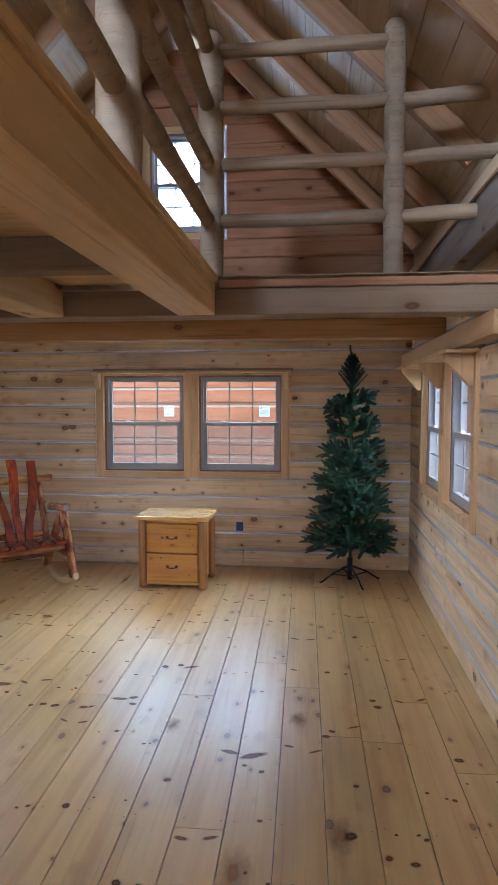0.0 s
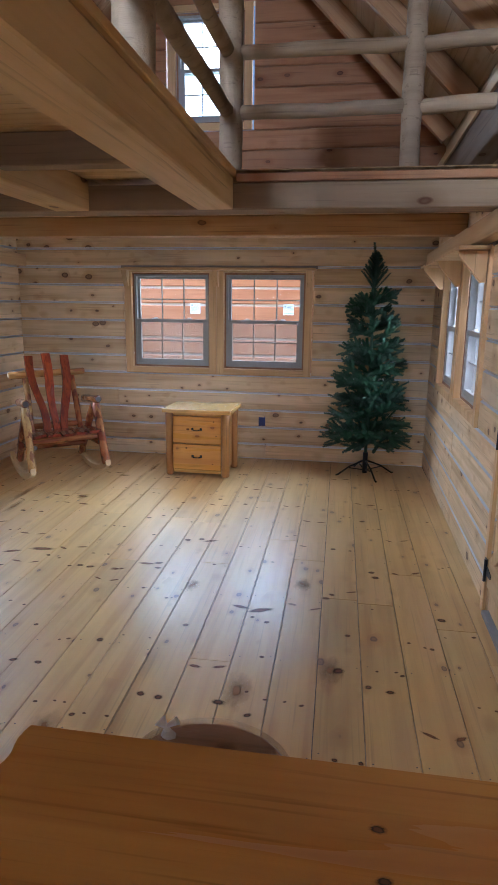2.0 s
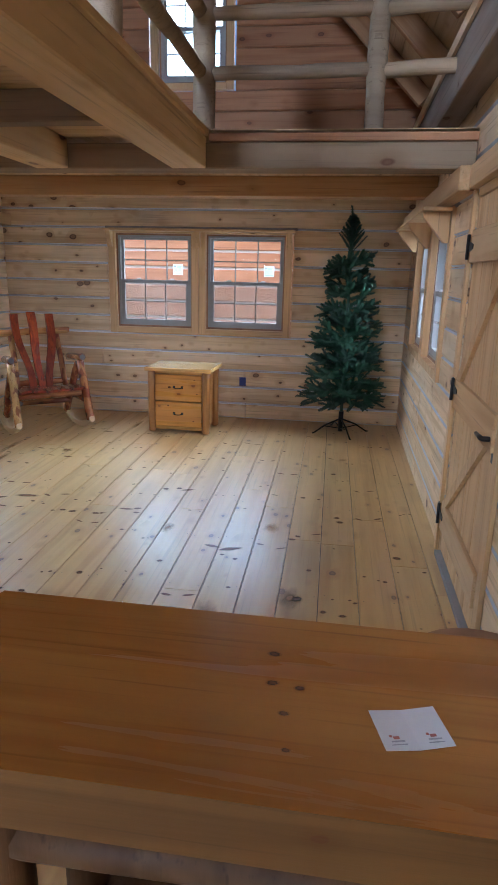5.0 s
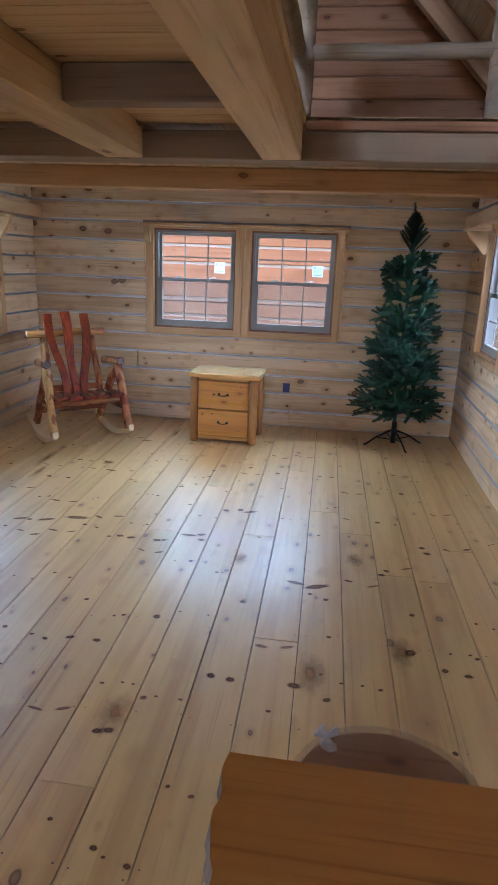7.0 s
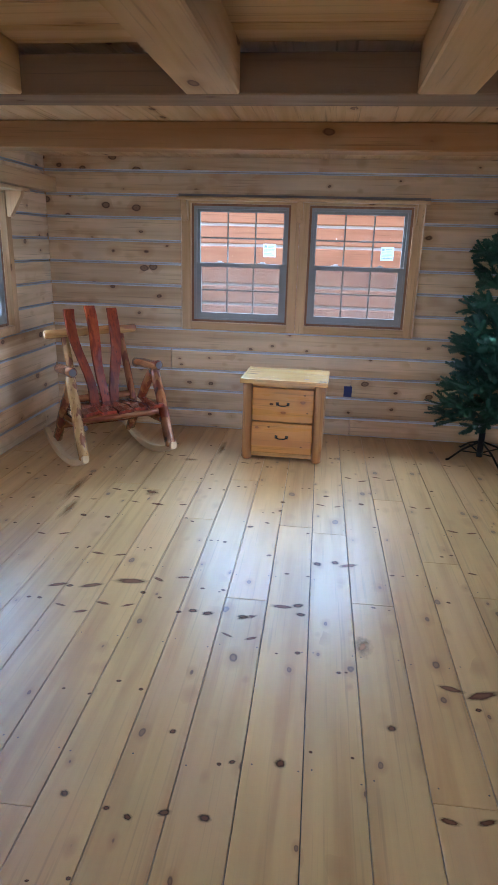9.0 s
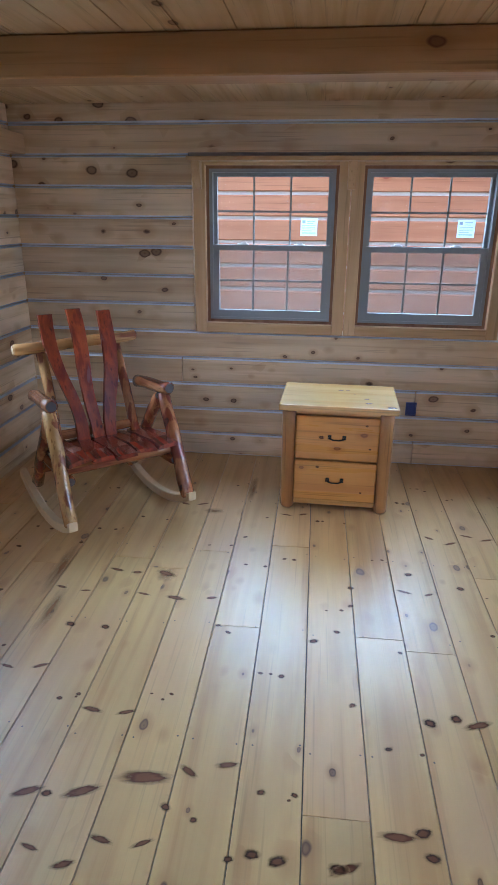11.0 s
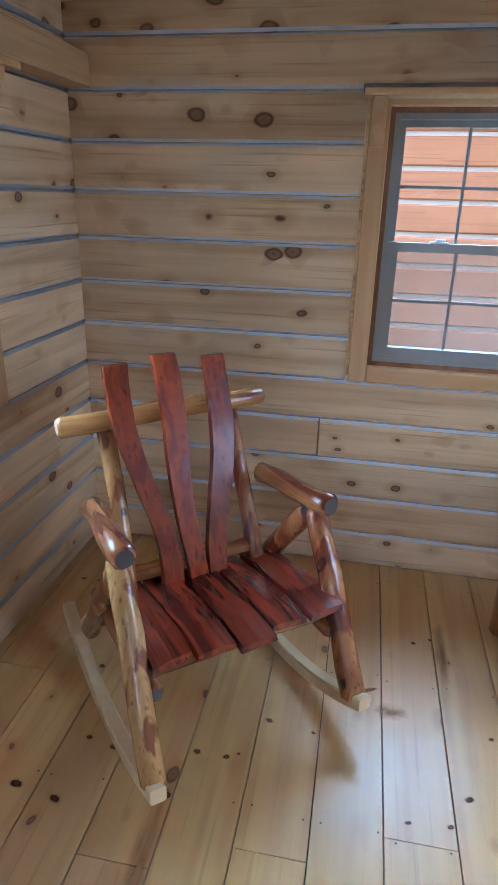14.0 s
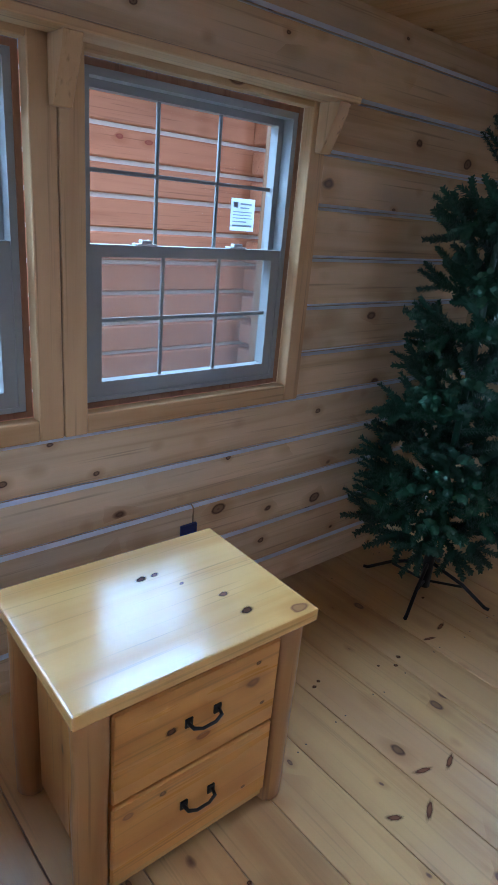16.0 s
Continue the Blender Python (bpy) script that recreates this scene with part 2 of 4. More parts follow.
tl_n, lm_n = ln.new("ShaderNodeBsdfTranslucent"), ln.new("ShaderNodeMixShader")
tl_n.inputs[0].default_value = (0.85, 0.88, 0.9, 1)
lm_n.inputs[0].default_value = 0.6
ll.new(lb.outputs[0], lm_n.inputs[1])
ll.new(tl_n.outputs[0], lm_n.inputs[2])
ll.new(lm_n.outputs[0], ln["Material Output"].inputs[0])
paper = plain("paper", (0.78, 0.79, 0.80), 0.6, 0, 0.03)
ink = plain("grey_ink", (0.40, 0.42, 0.45), 0.6)
ink_red = plain("red_ink", (0.42, 0.12, 0.09), 0.6)
dark_gap = plain("dark_sill", (0.10, 0.085, 0.075), 0.7)
slot_shade = plain("slot_shade", (0.24, 0.20, 0.165), 0.7, 0, 0.2, 9.0)
grey_sill = plain("grey_threshold", (0.25, 0.23, 0.22), 0.6)
red_log = wood("red_log", (0.48, 0.205, 0.115), (0.41, 0.16, 0.088), 0, 0.25, knot_col=(0.22, 0.04, 0.025), rough=0.6)
white_chink = plain("white_chinking", (0.62, 0.55, 0.50), 0.7)
green_needle = plain("green_needles", (0.018, 0.080, 0.036), 0.45, 0, 0.5, 9.0)
green_dark = plain("dark_green_needles", (0.011, 0.050, 0.023), 0.5, 0, 0.5, 9.0)
grass_mat = plain("grass", (0.09, 0.13, 0.045), 0.9, 0, 0.4, 3.0)
leaf_mat = plain("foliage", (0.06, 0.11, 0.03), 0.8, 0, 0.5, 2.0)
bark_mat = plain("bark", (0.10, 0.075, 0.055), 0.9, 0, 0.4, 12.0)
roof_metal = plain("roof_metal", (0.12, 0.12, 0.13), 0.5, 0.3)

glass, gn, gl, gb = mat_new("window_glass")
gb.inputs["Base Color"].default_value = (1, 1, 1, 1)
gb.inputs["Roughness"].default_value = 0.0
gb.inputs["Transmission Weight"].default_value = 1.0
gb.inputs["IOR"].default_value = 1.05
plastic, pn, pl, pb = mat_new("clear_wrap")
pb.inputs["Base Color"].default_value = (0.8, 0.78, 0.78, 1)
pb.inputs["Roughness"].default_value = 0.18
pt_n, pm_n = pn.new("ShaderNodeBsdfTransparent"), pn.new("ShaderNodeMixShader")
pm_n.inputs[0].default_value = 0.16
pl.new(pt_n.outputs[0], pm_n.inputs[1])
pl.new(pb.outputs[0], pm_n.inputs[2])
pl.new(pm_n.outputs[0], pn["Material Output"].inputs[0])
screen_mesh, sn, sl, sb = mat_new("insect_screen")
sb.inputs["Base Color"].default_value = (0.40, 0.385, 0.36, 1)
sb.inputs["Roughness"].default_value = 0.8
tr_n = sn.new("ShaderNodeBsdfTransparent")
mx_n = sn.new("ShaderNodeMixShader")
mx_n.inputs[0].default_value = 0.28
sl.new(tr_n.outputs[0], mx_n.inputs[1])
sl.new(sb.outputs[0], mx_n.inputs[2])
sl.new(mx_n.outputs[0], sn["Material Output"].inputs[0])



def knot_material(name, core, edge, power, clear=0.0):
    """A knot set in a board: dark heart, darker ring, a rim that fades into the board."""
    m, n, l, b = mat_new(name)
    tc, info, nz = n.new("ShaderNodeTexCoord"), n.new("ShaderNodeObjectInfo"), n.new("ShaderNodeTexNoise")
    nz.inputs["Scale"].default_value, nz.inputs["Detail"].default_value = 2.2, 3.0
    ad = n.new("ShaderNodeVectorMath")
    ad.operation = "ADD"
    l.new(tc.outputs["Object"], ad.inputs[0])
    l.new(info.outputs["Location"], ad.inputs[1])
    l.new(ad.outputs[0], nz.inputs[0])
    ln_ = n.new("ShaderNodeVectorMath")
    ln_.operation = "LENGTH"
    l.new(tc.outputs["Object"], ln_.inputs[0])
    d = mathn(n, l, "ADD", ln_.outputs["Value"], mathn(n, l, "MULTIPLY", mathn(n, l, "SUBTRACT", nz.outputs[0], 0.5), power))
    l.new(ramp(n, l, d, [(0.0, core), (0.30, core), (0.48, edge), (0.62, core), (1.0, core)]), b.inputs["Base Color"])
    b.inputs["Roughness"].default_value = 0.5
    b.inputs["Specular IOR Level"].default_value = 0.15
    tr, mx = n.new("ShaderNodeBsdfTransparent"), n.new("ShaderNodeMixShader")
    l.new(ramp(n, l, d, [(0.0, (clear,) * 3), (0.50 - clear, (clear + 0.06,) * 3), (0.66, (0.65 + clear * 0.5,) * 3), (0.92, (1, 1, 1))]), mx.inputs[0])
    l.new(b.outputs[0], mx.inputs[1])
    l.new(tr.outputs[0], mx.inputs[2])
    l.new(mx.outputs[0], n["Material Output"].inputs[0])
    return m


knot_dark = knot_material("knot_dark", (0.16, 0.060, 0.024), (0.035, 0.013, 0.007), 0.55)
stain_red = knot_material("heartwood", (0.42, 0.20, 0.085), (0.36, 0.155, 0.065), 0.9, 0.35)
knot_feather = knot_material("knot_feather", (0.20, 0.08, 0.035), (0.12, 0.04, 0.018), 0.6)
# ---- mesh helpers ----


def bm_box(bm, x0, x1, y0, y1, z0, z1, mi=0):
    v = [bm.verts.new(p) for p in ((x0, y0, z0), (x1, y0, z0), (x1, y1, z0), (x0, y1, z0), (x0, y0, z1), (x1, y0, z1), (x1, y1, z1), (x0, y1, z1))]
    for q in ((0, 3, 2, 1), (4, 5, 6, 7), (0, 1, 5, 4), (1, 2, 6, 5), (2, 3, 7, 6), (3, 0, 4, 7)):
        bm.faces.new([v[i] for i in q]).material_index = mi
    return v


def bm_bevel(bm, w, seg=1):
    bmesh.ops.bevel(bm, geom=bm.edges[:], offset=w, segments=seg, affect="EDGES", profile=0.6)


def part(name, bm, mats, parent=None, label="", m=None):
    """Links a bmesh as one mesh object, under a thing or a part."""
    bmesh.ops.recalc_face_normals(bm, faces=bm.faces[:])
    me = bpy.data.meshes.new(name)
    bm.to_mesh(me)
    bm.free()
    for q in mats if isinstance(mats, (list, tuple)) else [mats]:
        me.materials.append(q)
    ob = new(name, me)
    if parent:
        ob.parent = parent
    if m is not None:
        ob.matrix_basis = m
    if label:
        ob["label"] = label
    return ob


def box(name, x0, x1, y0, y1, z0, z1, mat, parent=None, label="", bevel=0.003, m=None):
    bm = bmesh.new()
    bm_box(bm, min(x0, x1), max(x0, x1), min(y0, y1), max(y0, y1), min(z0, z1), max(z0, z1))
    if bevel:
        bm_bevel(bm, bevel)
    return part(name, bm, mat, parent, label, m)


def smooth(ob):
    for p in ob.data.polygons:
        p.use_smooth = True
    return ob


def tube(bm, pts, radii, seg=12, mi=0, end_mi=None, wob=0.0):
    """A log or bar along points, with a radius at each."""
    rings = []
    pts = [Vector(p) for p in pts]
    ref = Vector((0.13, 0.31, 0.94))
    for i, p in enumerate(pts):
        d = (pts[min(i + 1, len(pts) - 1)] - pts[max(i - 1, 0)]).normalized()
        u = d.cross(ref)
        u = u.normalized() if u.length > 1e-3 else d.orthogonal().normalized()
        w = d.cross(u)
        ring = []
        for k in range(seg):
            a = 2 * math.pi * k / seg
            r = radii[i] * (1 + wob * noise.noise(p * 9 + Vector((math.cos(a), math.sin(a), i * 0.7)) * 0.8))
            ring.append(bm.verts.new(p + u * (math.cos(a) * r) + w * (math.sin(a) * r)))
        rings.append(ring)
    for a, b in zip(rings, rings[1:]):
        for k in range(seg):
            f = bm.faces.new((a[k], a[(k + 1) % seg], b[(k + 1) % seg], b[k]))
            f.material_index, f.smooth = mi, True
    for ring in (rings[0], rings[-1]):
        bm.faces.new(ring).material_index = mi if end_mi is None else end_mi
    return rings


def log_pts(a, b, r, n=7, wav=0.006, ease=True):
    """Points and radii of a slightly crooked peeled log with rounded ends."""
    a, b = Vector(a), Vector(b)
    pts, rad = [], []
    for i in range(n):
        f = i / (n - 1)
        p = a.lerp(b, f)
        p += Vector((noise.noise(p * 3 + Vector((7, 1, 2))), noise.noise(p * 3 + Vector((1, 9, 4))), noise.noise(p * 3))) * wav * (1 if 0 < i < n - 1 else 0)
        pts.append(p)
        rad.append(r * (1 + 0.08 * noise.noise(p * 5 + Vector((3, 3, 3)))))
    if ease:
        d = (b - a).normalized()
        pts = [pts[0], pts[0] + d * r * 0.35] + pts[1:-1] + [pts[-1] - d * r * 0.35, pts[-1]]
        rad = [rad[0] * 0.72, rad[0]] + rad[1:-1] + [rad[-1], rad[-1] * 0.72]
    return pts, rad


def log_part(name, a, b, r, mats, parent=None, label="", seg=12, wav=0.006, wob=0.06, ends=True, n=7):
    bm = bmesh.new()
    pts, rad = log_pts(a, b, r, n, wav)
    tube(bm, pts, rad, seg, 0, 1 if ends and isinstance(mats, (list, tuple)) and len(mats) > 1 else None, wob)
    return part(name, bm, mats, parent, label)


def empty(name, m=None):
    ob = new(name)
    if m is not None:
        ob.matrix_basis = m
    return ob


# ---- log walls ----
COURSES = [0.0] + [0.16 + 0.178 * k for k in range(28)]
RIDGE_X, EAVE_Z = (XW + XE) / 2, 2.70
RIDGE_Z = EAVE_Z + 0.30 + (XE - RIDGE_X)


def roof_half(z):
    return RIDGE_Z - z


def wall_log(wall, run, face, out, a0, a1, z0, z1, mat, slope=False):
    """One log of a wall with chamfered edges: run is its axis (0 or 1), face the inner plane, out the outward sign."""
    c, d, thick = 0.0115, 0.013, 0.10
    dz = random.uniform(-0.0015, 0.0015)
    prof = [(dz, z0 + c), (dz, z1 - c), (d, z1 - 0.0016), (thick, z1 - 0.0016), (thick, z0 + 0.0016), (d, z0 + 0.0016)]
    bm = bmesh.new()
    ends = []
    for s, a in ((-1, a0), (1, a1)):
        ring = []
        for dep, z in prof:
            p = a
            if slope and z > EAVE_Z - 0.05:
                lim = RIDGE_X + s * max(0.03, roof_half(z) + 0.02)
                p = max(a, lim) if s < 0 else min(a, lim)
            q = face + out * dep
            ring.append(bm.verts.new((p, q, z) if run == 0 else (q, p, z)))
        ends.append(ring)
        bm.faces.new(ring)
    k = len(prof)
    for i in range(k):
        f = bm.faces.new((ends[0][i], ends[0][(i + 1) % k], ends[1][(i + 1) % k], ends[1][i]))
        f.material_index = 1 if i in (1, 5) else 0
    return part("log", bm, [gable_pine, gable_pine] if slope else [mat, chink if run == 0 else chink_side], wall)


def log_wall(name, run, face, out, lo, hi, top, holes, mat, slope=False, label=""):
    """A wall of stacked logs with openings (a0, a1, z0, z1), and an added backing behind the logs that seals out
    light.
    """
    bm = bmesh.new()
    core = min(top, EAVE_Z)
    zs = sorted({0.0, core, *[h[2] for h in holes], *[h[3] for h in holes]})
    zs = [z for z in zs if z <= core]
    for z0, z1 in zip(zs, zs[1:]):
        cuts = sorted((h[0], h[1]) for h in holes if h[2] < (z0 + z1) / 2 < h[3])
        a = lo - 0.25
        for c0, c1 in cuts + [(hi + 0.25, None)]:
            if c0 > a:
                t0, t1 = sorted((face + out * 0.102, face + out * 0.19))
                if run == 0:
                    bm_box(bm, a, c0, t0, t1, z0, z1)
                else:
                    bm_box(bm, t0, t1, a, c0, z0, z1)
            a = c1
    splits = random.Random(int(abs(face) * 100) + run)
    wall = part(name, bm, mat)
    tagged(wall, label, "wall", kind="structure")
    for z0, z1 in zip(COURSES, COURSES[1:]):
        if z0 > top - 0.02:
            break
        zm = (z0 + z1) / 2
        cuts = sorted((h[0], h[1]) for h in holes if h[2] < zm < h[3])
        a = lo
        for c0, c1 in cuts + [(hi, None)]:
            if c0 - a > 3.0 and z0 < 2.2 and splits.random() < 0.6:
                m = splits.uniform(a + 0.7, c0 - 0.7)
                wall_log(wall, run, face, out, a, m - 0.003, z0, min(z1, top), mat)
                a = m + 0.003
            if c0 - a > 0.02:
                g = 0.016 if c1 is not None else 0.0
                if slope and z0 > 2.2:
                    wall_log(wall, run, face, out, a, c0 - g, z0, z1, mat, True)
                else:
                    wall_log(wall, run, face, out, a, c0 - g, z0, min(z1, top), mat)
            a = c1 + 0.016 if c1 is not None else a
    return wall


WIN_Z = (0.872, 1.940)
north_holes = [(-1.918, -0.002, *WIN_Z), (-1.43, -0.62, 3.186, 4.254)]
DOOR_Y, DOOR_T = (2.46, 3.44), 1.95
log_wall("wall_north", 0, YN, 1, XW, XE, 5.0, north_holes, wall_x, True, "stacked pine log gable wall with grey grooves")
log_wall("wall_east", 1, XE, 1, YS, YN, 3.0, [(4.089, 5.891, *WIN_Z)] + [(DOOR_Y[0], DOOR_Y[1], 0.0, DOOR_T)], wall_y, False, "stacked pine log wall with windows and plank door")
log_wall("wall_west", 1, XW, -1, YS, YN, 3.0, [(4.034, 5.836, *WIN_Z)], wall_y, False, "stacked pine log wall with a window pair")
log_wall("wall_south", 0, YS, -1, XW, XE, 5.0, [(-2.1, 0.3, *WIN_Z), (-1.43, -0.61, 3.186, 4.254)], wall_x, True, "stacked pine log gable wall behind the kitchen")

# ---- floor ----
floor = box("floor", XW - 0.1, XE + 0.1, YS - 0.1, YN + 0.1, -0.06, -0.021, dark_gap, bevel=0)
tagged(floor, "wide varnished knotty pine plank floor", "floor", kind="structure")
BOARD, SKEW = 0.1945, Matrix.Translation((-0.098, 3.3, 0)) @ Matrix.Rotation(radians(0.8), 4, "Z")
rng = random.Random(4)
for i in range(-16, 7):
    cuts = [YS - 3.35]
    y = YS - 3.3 + rng.uniform(0.6, 2.4)
    while y < YN - 3.8:
        cuts.append(y)
        y += rng.uniform(2.2, 3.4)
    cuts.append(YN - 3.3 + 0.08)
    for y0, y1 in zip(cuts, cuts[1:]):
        bm = bmesh.new()
        bm_box(bm, 0, BOARD - 0.0035 - (0.06 if i == 6 else 0), 0, y1 - y0 - 0.0015, -0.02, rng.uniform(-0.0006, 0.0))
        bmesh.ops.bevel(bm, geom=[e for e in bm.edges if all(v.co.z > -0.01 for v in e.verts)], offset=0.0012, segments=1, affect="EDGES")
        part("floor_board", bm, floor_pine, floor, m=SKEW @ Matrix.Translation((i * BOARD, y0, 0)))

# the larger knots of the floor: x, y, size in centimetres
KNOTS_FAR = ((-2, 4.53, 2.2), (-1.85, 4.53, 2.6), (-1.39, 4.6, 1.4), (-1.34, 4.56, 1.4), (-0.99, 4.55, 2), (-0.9, 4.62, 1.6), (-0.58, 5.1, 2.2), (-1.36, 3.75, 2.2), (-1.27, 3.72, 1.4), (-0.7, 3.74, 4), (-0.63, 3.76, 3.4), (-0.61, 3.69, 2.4), (-0.86, 3.63, 2.8), (-1.09, 3.64, 2.6), (-1.02, 3.63, 3), (-0.57, 4.17, 2.6), (-0.48, 4.2, 2.8), (-1.72, 4.96, 4.5), (-1.62, 4.77, 4), (-1.41, 5.36, 1.6), (-0.85, 4.95, 2), (-0.35, 5.01, 2.4), (-1.15, 3.62, 1.6), (-1.45, 3.84, 6.5), (-1.62, 3.77, 5), (-1.78, 3.75, 4), (-0.41, 4.18, 4.5), (-1.72, 3.75, 2), (-2.67, 5.13, 2), (-2.54, 5.11, 2))
KNOTS_NEAR = ((-0.92, 2.61, 2), (-1.35, 2.63, 1.6), (-1.21, 2.6, 1.5), (-1.14, 2.58, 1.7), (-1.04, 2.61, 2), (0.07, 2.83, 1.4), (0.05, 3.15, 1.8), (-0.03, 3.19, 1.4), (-0.35, 3.05, 2.2), (-0.72, 2.1, 2), (-0.68, 2.11, 2), (-0.06, 2.47, 3), (-0.39, 2.47, 2.6), (-0.31, 2.46, 2.2), (-0.72, 2.84, 2.4), (0.07, 2.41, 1.8), (-0.11, 3.29, 4.5), (-0.93, 3.63, 4), (0.42, 2.78, 3.2), (0.55, 2.68, 2.2), (0.64, 2.66, 2), (0.37, 3.52, 2.4), (0.46, 3.09, 2), (0, 3.27, 6), (0.6, 3.86, 2.2), (0.36, 4.19, 2), (0.34, 3.47, 2.4), (0.56, 4.77, 2.4), (0.62, 3.79, 2.6), (0.94, 3.33, 2.8))
FLOOR_KNOTS = [(x - 0.05 * (6 - y), y - 0.02, r) for x, y, r in KNOTS_FAR] + [(x - 0.03, y - 0.02, r) for x, y, r in KNOTS_NEAR]
bm = bmesh.new()
bmesh.ops.create_circle(bm, cap_ends=True, segments=20, radius=1.0)
knot_mesh = bpy.data.meshes.new("knot")
bm.to_mesh(knot_mesh)
bm.free()
feather_mesh = knot_mesh.copy()
stain_mesh = knot_mesh.copy()
stain_mesh.materials.append(stain_red)
knot_mesh.materials.append(knot_dark)
feather_mesh.materials.append(knot_feather)
for kx, ky, ks in FLOOR_KNOTS:
    k = new("knot", knot_mesh if ks < 3.6 else feather_mesh)
    k.parent = floor
    r = ks * 0.0092 * rng.uniform(0.9, 1.15)
    k.matrix_basis = Matrix.Translation((kx, ky, 0.0004)) @ Matrix.Rotation(rng.uniform(-0.5, 0.5), 4, "Z") @ Matrix.Diagonal((r * rng.uniform(1.0, 1.35) if ks < 3.6 else r * 1.6, r * (rng.uniform(0.75, 1.0) if ks < 3.6 else 0.5), 1, 1))
# whorls of smaller knots: two or three across a board, some with long wings that point inwards
placed = [(kx, ky) for kx, ky, ks in FLOOR_KNOTS]
kr = random.Random(17)
for i in range(-15, 6):
    y = -1.9 + kr.uniform(0.0, 0.5)
    while y < 3.0:
        wing = kr.random() < 0.30
        for u in ((0.045, 0.155) if wing else kr.sample((0.03, 0.07, 0.11, 0.15, 0.175), kr.choice((1, 2, 2, 3)))):
            c = SKEW @ Vector((i * BOARD + u + kr.uniform(-0.012, 0.012), y + kr.uniform(-0.025, 0.025), 0.0))
            if not (XW + 0.1 < c.x < XE - 0.1) or any(abs(c.x - a) < 0.09 and abs(c.y - b) < 0.09 for a, b in placed):
                continue
            k = new("knot", feather_mesh if wing else knot_mesh)
            k.parent = floor
            if wing:
                sx, sy, turn = kr.uniform(0.030, 0.050), kr.uniform(0.009, 0.015), (0.35 if u > 0.1 else -0.35) + kr.uniform(-0.2, 0.2)
            else:
                sx = kr.uniform(0.008, 0.018)
                sy, turn = sx * kr.uniform(0.6, 0.9), kr.uniform(-0.5, 0.5)
            k.matrix_basis = Matrix.Translation((c.x, c.y, 0.0005)) @ Matrix.Rotation(turn, 4, "Z") @ Matrix.Diagonal((sx, sy, 1, 1))
        y += kr.uniform(0.42, 0.95)
# red-brown heartwood patches drawn out along the boards: x, y, half width, half length
for kx, ky, hw, hl in ((-0.72, 2.18, 0.075, 0.13), (-0.03, 2.54, 0.07, 0.16), (-0.46, 3.48, 0.05, 0.09), (-2.29, 4.93, 0.045, 0.30), (-2.20, 4.60, 0.04, 0.20), (-1.77, 4.93, 0.06, 0.07), (-1.47, 5.95, 0.03, 0.22), (-1.66, 5.62, 0.07, 0.04), (0.35, 2.75, 0.07, 0.14), (0.17, 3.6, 0.06, 0.10)):
    k = new("heartwood_patch", stain_mesh)
    k.parent = floor
    k.matrix_basis = Matrix.Translation((kx, ky, 0.0003)) @ Matrix.Diagonal((hw, hl, 1, 1))
# nail heads in pairs along the joists under the floor
verts, faces = [], []
for row in range(14):
    for i in range(-15, 6):
        for dx in (0.025, 0.175):
            if rng.random() < 0.8:
                c = SKEW @ Vector((i * BOARD + dx + rng.uniform(-0.008, 0.008), YS - 3.0 + row * 0.6 + rng.uniform(-0.02, 0.02), 0.0004))
                b0 = len(verts)
                verts += [(c.x + 0.0035 * math.cos(a), c.y + 0.0035 * math.sin(a), 0.0004) for a in (0, 1.05, 2.1, 3.14, 4.19, 5.24)]
                faces.append(tuple(range(b0, b0 + 6)))
nm = bpy.data.meshes.new("nail_heads")
nm.from_pydata(verts, [], faces)
nm.materials.append(dark_gap)
nails = new("nail_heads", nm)
nails.parent = floor
tagged(nails, "small dark nail heads in the floor boards", kind="stuff")

# ---- ceiling: loft boards, roof boards ----
LOFT_Z = 2.225


def boards(name, u0, u1, v0, v1, along_y, z, width, mat, label):
    bm = bmesh.new()
    a = u0
    while a < u1 - 0.01:
        b = min(a + width, u1)
        g = 0.0025
        if along_y:
            bm_box(bm, a + g, b - g, v0, v1, z, z + 0.03)
        else:
            bm_box(bm, v0, v1, a + g, b - g, z, z + 0.03)
        a = b
    if along_y:
        bm_box(bm, u0, u1, v0, v1, z + 0.006, z + 0.034)
    else:
        bm_box(bm, v0, v1, u0, u1, z + 0.006, z + 0.034)
    return tagged(part(name, bm, mat), label, "ceiling", kind="structure")


loft_y = wood("loft_board_y", (0.66, 0.46, 0.26), (0.52, 0.33, 0.16), 1, 0.6, rough=0.6)
loft_x = wood("loft_board_x", (0.66, 0.46, 0.26), (0.52, 0.33, 0.16), 0, 0.6, rough=0.6)
boards("ceiling", XW, XE, 3.61, YN, True, LOFT_Z, 0.205, loft_y, "knotty pine loft boards seen from below")
boards("ceiling", YS, 3.605, XW, -0.262, False, LOFT_Z, 0.205, loft_x, "knotty pine loft boards seen from below")


